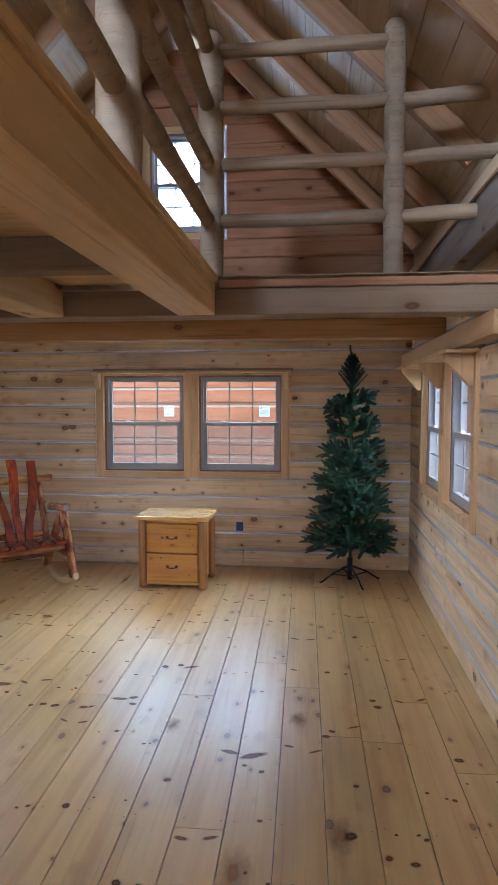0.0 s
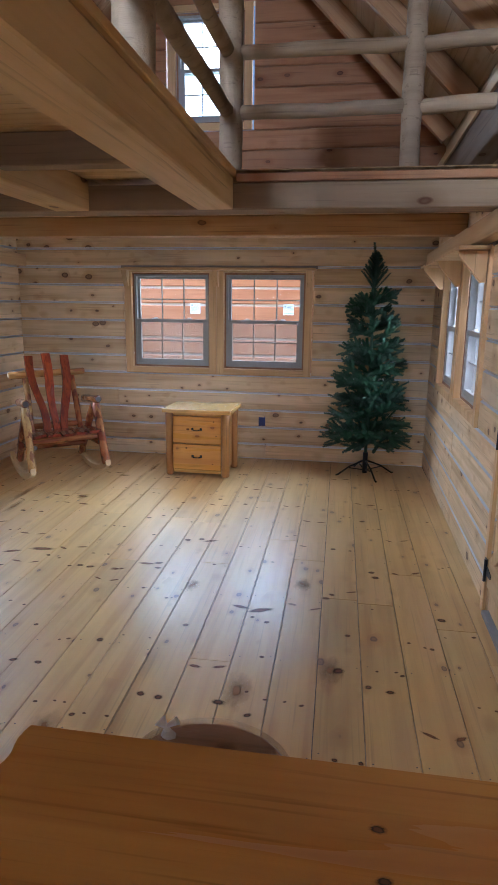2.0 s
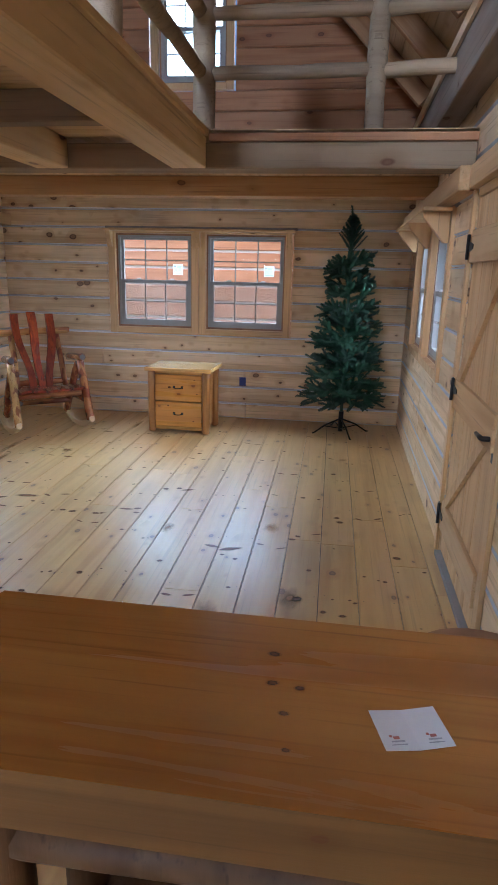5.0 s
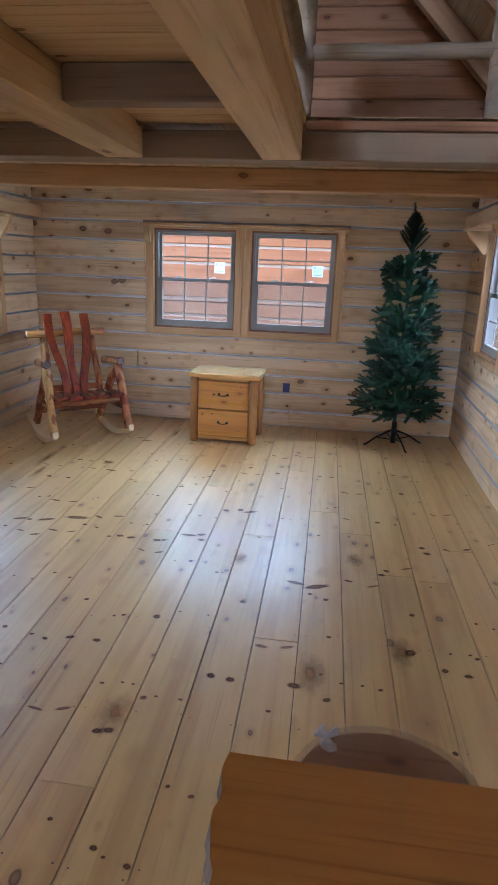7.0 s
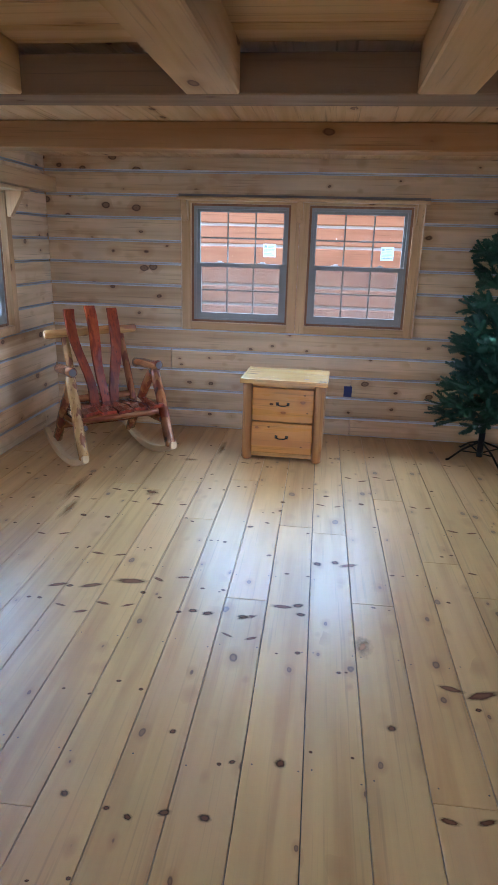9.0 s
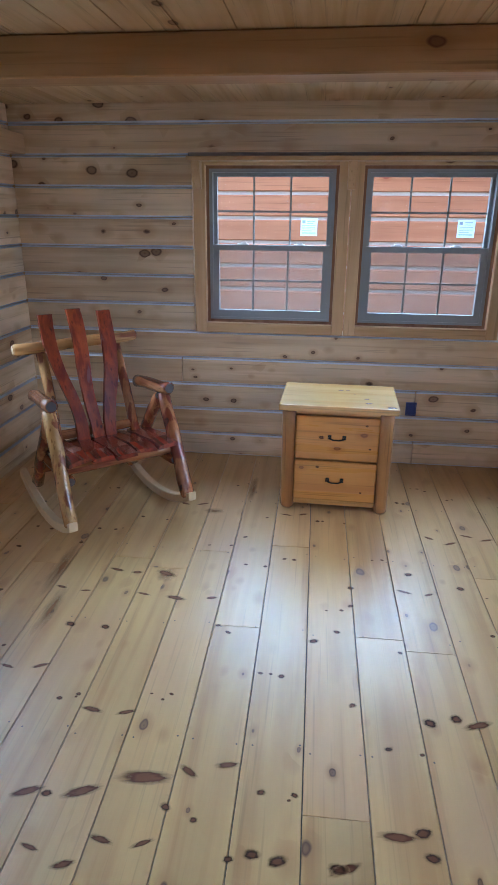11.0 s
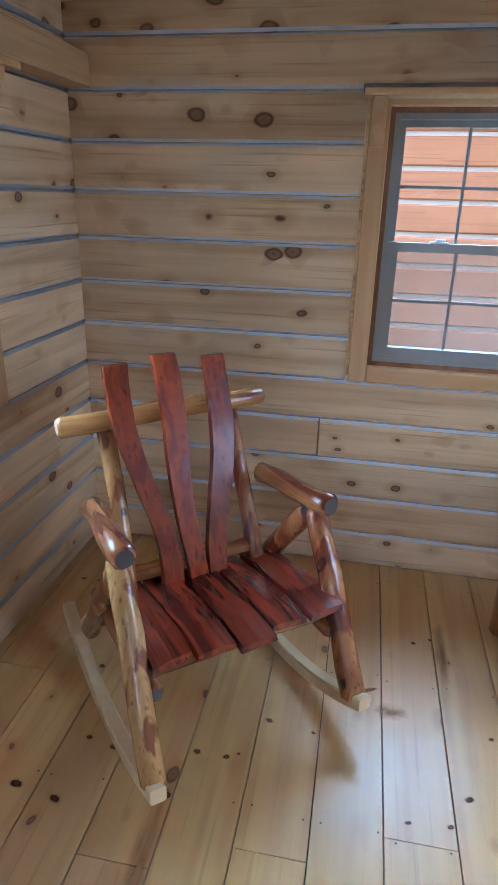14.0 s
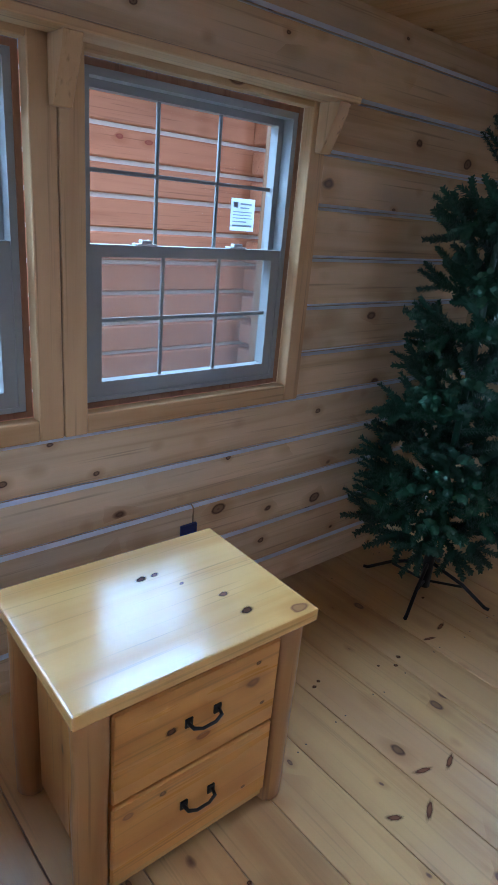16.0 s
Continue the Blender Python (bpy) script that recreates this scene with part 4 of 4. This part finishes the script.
def rocking_chair():
    ch = empty("rocking_chair", Matrix.Translation((-2.288, 5.617, 0)) @ Matrix.Rotation(radians(40.4), 4, "Z"))
    tagged(ch, "red cedar log rocking chair on wooden floor", "chair")
    W = 0.315
    logm = [cedar_log, cut_end]
    rr = 1.05

    def rock_z(y):
        return rr - math.sqrt(rr * rr - (y - 0.05) ** 2)

    for s in (-1, 1):
        bm = bmesh.new()
        rings = []
        for i in range(15):
            y = -0.455 + 0.93 * i / 14
            z = rock_z(y)
            rings.append([bm.verts.new(((-W - 0.035 if s < 0 else W) + dx, y, z + dz)) for dx, dz in ((-0.022, 0.001), (0.022, 0.001), (0.022, 0.052), (-0.022, 0.052))])
        for a, b in zip(rings, rings[1:]):
            for k in range(4):
                bm.faces.new((a[k], a[(k + 1) % 4], b[(k + 1) % 4], b[k]))
        bm.faces.new(rings[0])
        bm.faces.new(rings[-1])
        bmesh.ops.bevel(bm, geom=[e for e in bm.edges if abs(e.verts[0].co.y - e.verts[1].co.y) > 0.02], offset=0.005, segments=1, affect="EDGES")
        part("rocker", bm, pale_end, ch, "pale curved wooden rocker")
        log_part("front_leg", (-W - 0.03 if s < 0 else W, -0.405, rock_z(-0.40) + 0.03), (s * (W + 0.005), -0.125, 0.668), 0.036, [bare_log, cut_end] if s < 0 else logm, ch, "", 12, 0.010, 0.18)
        log_part("rear_leg", (s * (W - 0.01), 0.36, rock_z(0.36) + 0.03), (s * (W - 0.005), -0.10, 0.64), 0.036, logm, ch, "", 12, 0.010, 0.16)
        log_part("arm", (s * (W + 0.01), -0.20, 0.705), (s * (W - 0.01), 0.20, 0.665), 0.036, [cedar_y, cut_end], ch, "", 12, 0.008, 0.16)
        log_part("back_post", (s * (W - 0.085), 0.06, 0.36), (s * (W - 0.095), 0.30, 0.91), 0.028, [bare_log if s < 0 else cedar_log, cut_end], ch, "", 12, 0.008, 0.16)
        log_part("side_rail", (s * (W - 0.02), -0.30, 0.325), (s * (W - 0.03), 0.27, 0.30), 0.030, [cedar_y, cut_end], ch, "", 10, 0.008, 0.16)
    log_part("front_rail", (-W, -0.245, 0.375), (W, -0.245, 0.375), 0.031, [cedar_x, cut_end], ch, "", 12, 0.008, 0.14)
    log_part("lower_stretcher", (-W + 0.01, 0.22, 0.22), (W - 0.01, 0.22, 0.22), 0.027, [cedar_x, cut_end], ch, "", 10, 0.008, 0.14)
    log_part("back_rail", (-W + 0.085, 0.11, 0.44), (W - 0.085, 0.11, 0.44), 0.028, [cedar_x, cut_end], ch, "", 10, 0.006, 0.14)
    log_part("top_bar", (-0.37, 0.285, 0.905), (0.345, 0.275, 0.925), 0.033, [bare_x, pale_end], ch, "two-tone log top bar", 12, 0.010, 0.14)
    # seat slats, each bowed, with live edges
    sr = random.Random(11)
    n = 5
    for i in range(n):
        xc = -0.245 + 0.49 * i / (n - 1)
        bm = bmesh.new()
        rows = []
        yf = -0.305 - 0.03 * (1 - abs(i - 2) / 2) + sr.uniform(-0.022, 0.014)
        lift, lean = sr.uniform(-0.004, 0.004), sr.uniform(-0.012, 0.012)
        for j in range(9):
            f = j / 8
            y = yf + (0.12 - yf) * f
            z = 0.432 + lift - 0.052 * f + 0.020 * (0 if f > 0.25 else (f - 0.25) * 4)
            wl = 0.059 + 0.007 * noise.noise(Vector((i * 3.1, y * 7, 0.3)))
            wr = 0.059 + 0.007 * noise.noise(Vector((i * 3.1, y * 7, 5.3)))
            rows.append([bm.verts.new((xc + dx, y, z + dz + lean * dx / 0.06)) for dx, dz in ((-wl, 0), (wr, 0), (wr - 0.005, 0.021), (0.3 * (wr - wl), 0.025), (-wl + 0.005, 0.021))])
        for a, b in zip(rows, rows[1:]):
            for k in range(5):
                bm.faces.new((a[k], a[(k + 1) % 5], b[(k + 1) % 5], b[k]))
        bm.faces.new(rows[0])
        bm.faces.new(rows[-1])
        part("seat_slat", bm, red_seat, ch)
    # back slats lean back, curve inward at the bottom and fan out at the top
    for i, (xt, xb, zt) in enumerate(((-0.185, -0.095, 1.085), (-0.025, -0.01, 1.105), (0.165, 0.075, 1.085))):
        bm = bmesh.new()
        rows = []
        for j in range(13):
            f = j / 12
            z = 0.385 + (zt - 0.385) * f
            y = 0.085 + 0.235 * f ** 1.15 - 0.028
            e = f * f * (3 - 2 * f)
            xc = xb + (xt - xb) * e + 0.010 * math.sin(f * 7 + i * 2)
            w = 0.038 - 0.004 * math.sin(f * 4 + i) + 0.004 * noise.noise(Vector((i * 5, f * 6, 1)))
            rows.append([bm.verts.new((xc + dx, y + dy, z)) for dx, dy in ((-w + 0.003, -0.022), (w - 0.003, -0.022), (w, 0), (-w, 0))])
        for a, b in zip(rows, rows[1:]):
            for k in range(4):
                bm.faces.new((a[k], a[(k + 1) % 4], b[(k + 1) % 4], b[k]))
        bm.faces.new(rows[0])
        bm.faces.new(rows[-1])
        part("back_slat", bm, red_slat, ch)
    return ch


rocking_chair()

# ---- artificial tree ----


def tree():
    tr = empty("christmas_tree", Matrix.Translation((0.575, 6.10, 0)))
    tagged(tr, "slim green artificial christmas tree on metal stand", "tree")
    rt = random.Random(21)
    bm = bmesh.new()
    tube(bm, [(0, 0, 0.03), (0, 0, 1.2), (0.0, 0, 2.0)], [0.016, 0.014, 0.006], 10)
    part("trunk", bm, green_dark, tr)
    bm = bmesh.new()
    tube(bm, [(0, 0, 0.02), (0, 0, 0.22)], [0.024, 0.024], 12)
    part("stand_tube", bm, black_iron, tr, "dark metal stand tube")
    for k in range(4):
        a = radians(20 + 90 * k)
        c, s = math.cos(a), math.sin(a)
        bm = bmesh.new()
        tube(bm, [(c * 0.02, s * 0.02, 0.14), (c * 0.16, s * 0.16, 0.085), (c * 0.27, s * 0.27, 0.012), (c * 0.29, s * 0.29, 0.010)], [0.008] * 4, 8)
        tube(bm, [(c * 0.02, s * 0.02, 0.05), (c * 0.16, s * 0.16, 0.075)], [0.006] * 2, 6)
        part("stand_leg", bm, black_iron, tr, "dark metal stand leg")

    def sprig(bm, a, b, r, count):
        """A tinsel branch: a wire with a thick brush of needles."""
        a, b = Vector(a), Vector(b)
        d = (b - a)
        length = d.length
        d.normalize()
        u = d.orthogonal().normalized()
        w = d.cross(u)
        for q in range(count):
            f = q / count
            p = a + d * (length * f)
            ang = q * 2.399 + rt.uniform(-0.3, 0.3)
            o = (u * math.cos(ang) + w * math.sin(ang))
            rr = r * rt.uniform(0.75, 1.1) * (1 - 0.25 * max(0, f - 0.6) / 0.4)
            tip = p + o * rr + d * rr * 0.55
            side = d.cross(o) * 0.0075
            v = [bm.verts.new(p - side), bm.verts.new(p + side), bm.verts.new(tip + side * 0.4), bm.verts.new(tip - side * 0.4)]
            bm.faces.new(v)
        tube(bm, [a, b], [0.004, 0.003], 4)

    def radius(z):
        if z < 1.72:
            return 0.46 - 0.235 * ((z - 0.30) / 1.42) ** 0.9
        return 0.165 * max(0.12, (2.13 - z) / 0.41)

    levels = [0.36, 0.47, 0.58, 0.70, 0.82, 0.95, 1.08, 1.21, 1.34, 1.47, 1.60]
    for li, z in enumerate(levels):
        bm = bmesh.new()
        n = 12 if li < 5 else 9
        z_tier = z
        for k in range(n):
            a = 2 * math.pi * (k + 0.5 * (li % 2)) / n + rt.uniform(-0.2, 0.2)
            z = z_tier + rt.uniform(-0.055, 0.055)
            rad = radius(z) * rt.uniform(0.74, 1.10)
            c, s = math.cos(a), math.sin(a)
            rise = rt.uniform(0.0, 0.22) * rad - (0.07 if li < 2 else 0)
            hub = Vector((c * rad * 0.62, s * rad * 0.62, z + rise * 0.6))
            sprig(bm, (0, 0, z - 0.02), hub, 0.022, 60)
            for j in range(6 if li < 6 else 5):
                da = (j - 2.5) * 0.36 + rt.uniform(-0.12, 0.12)
                ca, sa = math.cos(a + da), math.sin(a + da)
                ln = rad * 0.40 * rt.uniform(0.75, 1.1) * (1 - 0.12 * abs(j - 2.5)) + 0.02
                st = hub * rt.uniform(0.86, 1.0)
                st.z = hub.z
                sprig(bm, st, st + Vector((ca * ln, sa * ln, rise * 0.4 + rt.uniform(-0.05, 0.09))), 0.0195, 56)
            for j in range(1 if li % 2 else 2):
                da = rt.uniform(-0.9, 0.9)
                ca, sa = math.cos(a + da), math.sin(a + da)
                st = hub * rt.uniform(0.45, 0.75)
                st.z = z
                sprig(bm, st, st + Vector((ca * 0.10, sa * 0.10, rt.uniform(0.0, 0.12))), 0.026, 44)
        part("branch_tier", bm, green_needle if li % 3 else green_dark, tr)
    bm = bmesh.new()
    for k in range(40):
        z = 1.72 + 0.30 * (k / 40)
        a = k * 2.399
        r = 0.17 * (1 - (k / 40) * 0.8)
        c, s = math.cos(a), math.sin(a)
        sprig(bm, (0, 0, z), (c * r * 0.8, s * r * 0.8, z + r * 0.9), 0.0165, 56)
    sprig(bm, (0, 0, 1.66), (0, 0, 2.05), 0.032, 160)
    sprig(bm, (0, 0, 1.98), (-0.02, 0, 2.13), 0.022, 70)
    part("crown", bm, green_dark, tr)
    return tr


tree()

# ---- slab counter ----


def counter():
    ct = empty("slab_counter", Matrix.Translation((0.45, 0.895, 0)))
    tagged(ct, "long varnished live-edge slab counter on log legs", "counter")
    bm = bmesh.new()
    n, zt, th = 26, 0.88, 0.10
    left, right = [], []
    rows = []
    for j in range(n + 1):
        f = j / n
        y = -0.215 + 0.445 * f
        xl = -0.572 - 0.022 * f + 0.012 * noise.noise(Vector((y * 14, 0, 0))) + 0.006 * noise.noise(Vector((y * 45, 2, 0)))
        rows.append((y, xl))
    xr = XE - 0.45 - 0.004
    grid = []
    for y, xl in rows:
        line = [bm.verts.new((xl + 0.02, y, zt - th)), bm.verts.new((xl - 0.006 + 0.006 * noise.noise(Vector((y * 60, 3, 1))), y, zt - th * 0.45)), bm.verts.new((xl, y, zt)),
                bm.verts.new((xl + 0.45, y, zt)), bm.verts.new((xr, y - 0.02 * (1 - f), zt)), bm.verts.new((xr, y - 0.02 * (1 - f), zt - th))]
        grid.append(line)
    for a, b in zip(grid, grid[1:]):
        for k in range(6):
            fc = bm.faces.new((a[k], a[(k + 1) % 6], b[(k + 1) % 6], b[k]))
            fc.material_index = 1 if k in (0, 1) else 0
    bm.faces.new(grid[0]).material_index = 2
    bm.faces.new(grid[-1])
    part("slab_top", bm, [slab_wood, bark_edge, slab_front_shade], ct, "orange-brown varnished slab with live bark edge")
    for lx in (-0.40, 0.56):
        for ly in (-0.15, 0.15):
            log_part("leg", (lx, ly, 0.0), (lx, ly, zt - th - 0.002), 0.05, counter_log, ct, "", 12)
    for ly in (-0.15, 0.15):
        log_part("rail", (-0.38, ly, 0.70), (0.54, ly, 0.70), 0.036, counter_log, ct, "", 10)
        log_part("rail", (-0.38, ly, 0.22), (0.54, ly, 0.22), 0.036, counter_log, ct, "", 10)
    return ct


# the slab's wood again, darkened to paint in the shade on its front face
slab_front_shade = wood("slab_front_shade", (0.22, 0.105, 0.028), (0.13, 0.058, 0.016), 0, 0.4, rough=0.55)
# logs of the counter frame, coloured dark for the shade under the slab
counter_log = wood("counter_log", (0.16, 0.085, 0.038), (0.09, 0.045, 0.02), 2, 0.4, rough=0.5)
bark_edge = plain("bark_edge", (0.25, 0.20, 0.165), 0.6, 0, 0.6, 60.0)
counter()

# folded leaflet on the counter
leaf = empty("leaflet", Matrix.Translation((0.66, 0.852, 0.8805)) @ Matrix.Rotation(radians(15.4), 4, "Z"))
tagged(leaf, "small white folded leaflet lying on the counter", "leaflet")
for s in (-1, 1):
    bm = bmesh.new()
    v = [bm.verts.new(p) for p in ((0.0, -0.042, 0.0008), (s * 0.052, -0.042, 0.004), (s * 0.052, 0.042, 0.004), (0.0, 0.042, 0.0008))]
    v2 = [bm.verts.new((q.co.x, q.co.y, q.co.z + 0.0006)) for q in v]
    bm.faces.new(v)
    bm.faces.new(v2)
    for i in range(4):
        bm.faces.new((v[i], v[(i + 1) % 4], v2[(i + 1) % 4], v2[i]))
    pg = part("page", bm, paper, leaf)
    for dx, dz, w, h, mt in ((-0.005, -0.020, 0.009, 0.005, ink_red), (-0.010, -0.026, 0.020, 0.0025, ink), (-0.012, -0.032, 0.024, 0.0015, ink), (-0.010, -0.016, 0.004, 0.004, ink_red)):
        bm = bmesh.new()
        xc = s * 0.028
        z = 0.0008 + 0.0032 * 0.55 + 0.0011
        bm_box(bm, xc + dx, xc + dx + w, dz, dz + h, z - 0.0004, z + 0.0004)
        part("print", bm, mt, pg)

# ---- bar stools in clear wrap ----


def stool(m, wrap):
    st = empty("bar_stool", m)
    tagged(st, "round log bar stool wrapped in clear plastic" if wrap else "round log bar stool with a slab seat", "stool", "stools at the counter")
    bm = bmesh.new()
    tube(bm, [(0, 0, 0.60), (0, 0, 0.61), (0, 0, 0.65), (0, 0, 0.662)], [0.17, 0.18, 0.18, 0.168], 28, wob=0.04)
    part("seat", bm, stool_wood, st)
    for k in range(4):
        a = radians(45 + 90 * k)
        c, s = math.cos(a), math.sin(a)
        log_part("leg", (c * 0.19, s * 0.19, 0.0), (c * 0.11, s * 0.11, 0.602), 0.027, rail_wood, st, "", 10)
    for k in range(4):
        a, b = radians(45 + 90 * k), radians(135 + 90 * k)
        z, r = 0.22 + 0.04 * (k % 2), 0.165
        log_part("rung", (math.cos(a) * r, math.sin(a) * r, z), (math.cos(b) * r, math.sin(b) * r, z), 0.016, rail_wood, st, "", 8)
    if wrap:
        bm = bmesh.new()
        tube(bm, [(0, 0, 0.55), (0, 0, 0.60), (0, 0, 0.655), (0, 0, 0.672), (0, 0, 0.676)], [0.186, 0.192, 0.190, 0.176, 0.10], 30, wob=0.05)
        cv = part("plastic_wrap", bm, plastic, st, "clear plastic wrap")
        bm = bmesh.new()
        tube(bm, [(-0.11, 0.11, 0.655), (-0.115, 0.115, 0.678), (-0.13, 0.12, 0.690)], [0.022, 0.005, 0.014], 8, wob=0.4)
        tube(bm, [(-0.115, 0.115, 0.678), (-0.09, 0.12, 0.692)], [0.005, 0.010], 6, wob=0.4)
        part("wrap_knot", bm, wrap_white, st, "white twisted knot of plastic")
    return st


stool_wood = wood("stool_wood", (0.40, 0.22, 0.13), (0.30, 0.15, 0.08), 0, 0.2, rough=0.4)
wrap_white = plain("wrap_white", (0.75, 0.76, 0.78), 0.3)
stool(Matrix.Translation((0.125, 1.30, 0.0)), True)
stool(Matrix.Translation((0.90, 1.36, 0.0)), False)

# ---- outlet box on the north wall ----
ob = empty("outlet_box", Matrix.Translation((-0.48, YN, 0.40)))
tagged(ob, "open blue plastic electrical box set in log wall", "outlet")
bm = bmesh.new()
bm_box(bm, -0.034, -0.029, -0.012, 0.04, -0.045, 0.045)
bm_box(bm, 0.029, 0.034, -0.012, 0.04, -0.045, 0.045)
bm_box(bm, -0.029, 0.029, -0.012, 0.04, 0.040, 0.045)
bm_box(bm, -0.029, 0.029, -0.012, 0.04, -0.045, -0.040)
part("box_rim", bm, blue_plastic, ob)
box("box_back", -0.029, 0.029, -0.004, 0.001, -0.040, 0.040, blue_plastic, ob, bevel=0)


# knots in the counter slab and in the nightstand's top
for owner, spots in (("slab_counter", ((-0.01, 0.11, 1.2, 0.0), (-0.005, 0.03, 1.1, 0.2), (0.04, 0.024, 0.9, 0.1), (0.02, -0.04, 0.9, 0.0), (0.03, -0.115, 0.7, 0.0))),
                     ("nightstand", ((0.165, -0.15, 1.9, 0.2), (0.155, -0.065, 1.5, 0.1), (0.01, 0.10, 1.6, 0.3), (0.05, 0.10, 1.3, 0.3), (0.09, 0.03, 0.8, 0.4)))):
    own = bpy.data.objects[owner]
    for kx, ky, ks, ka in spots:
        k = new("knot", knot_mesh)
        k.parent = own
        r = ks * 0.0105
        k.matrix_basis = Matrix.Translation((kx, ky, 0.8803 if owner == "slab_counter" else 0.6364)) @ Matrix.Rotation(ka, 4, "Z") @ Matrix.Diagonal((r * 1.25, r * 0.8, 1, 1))
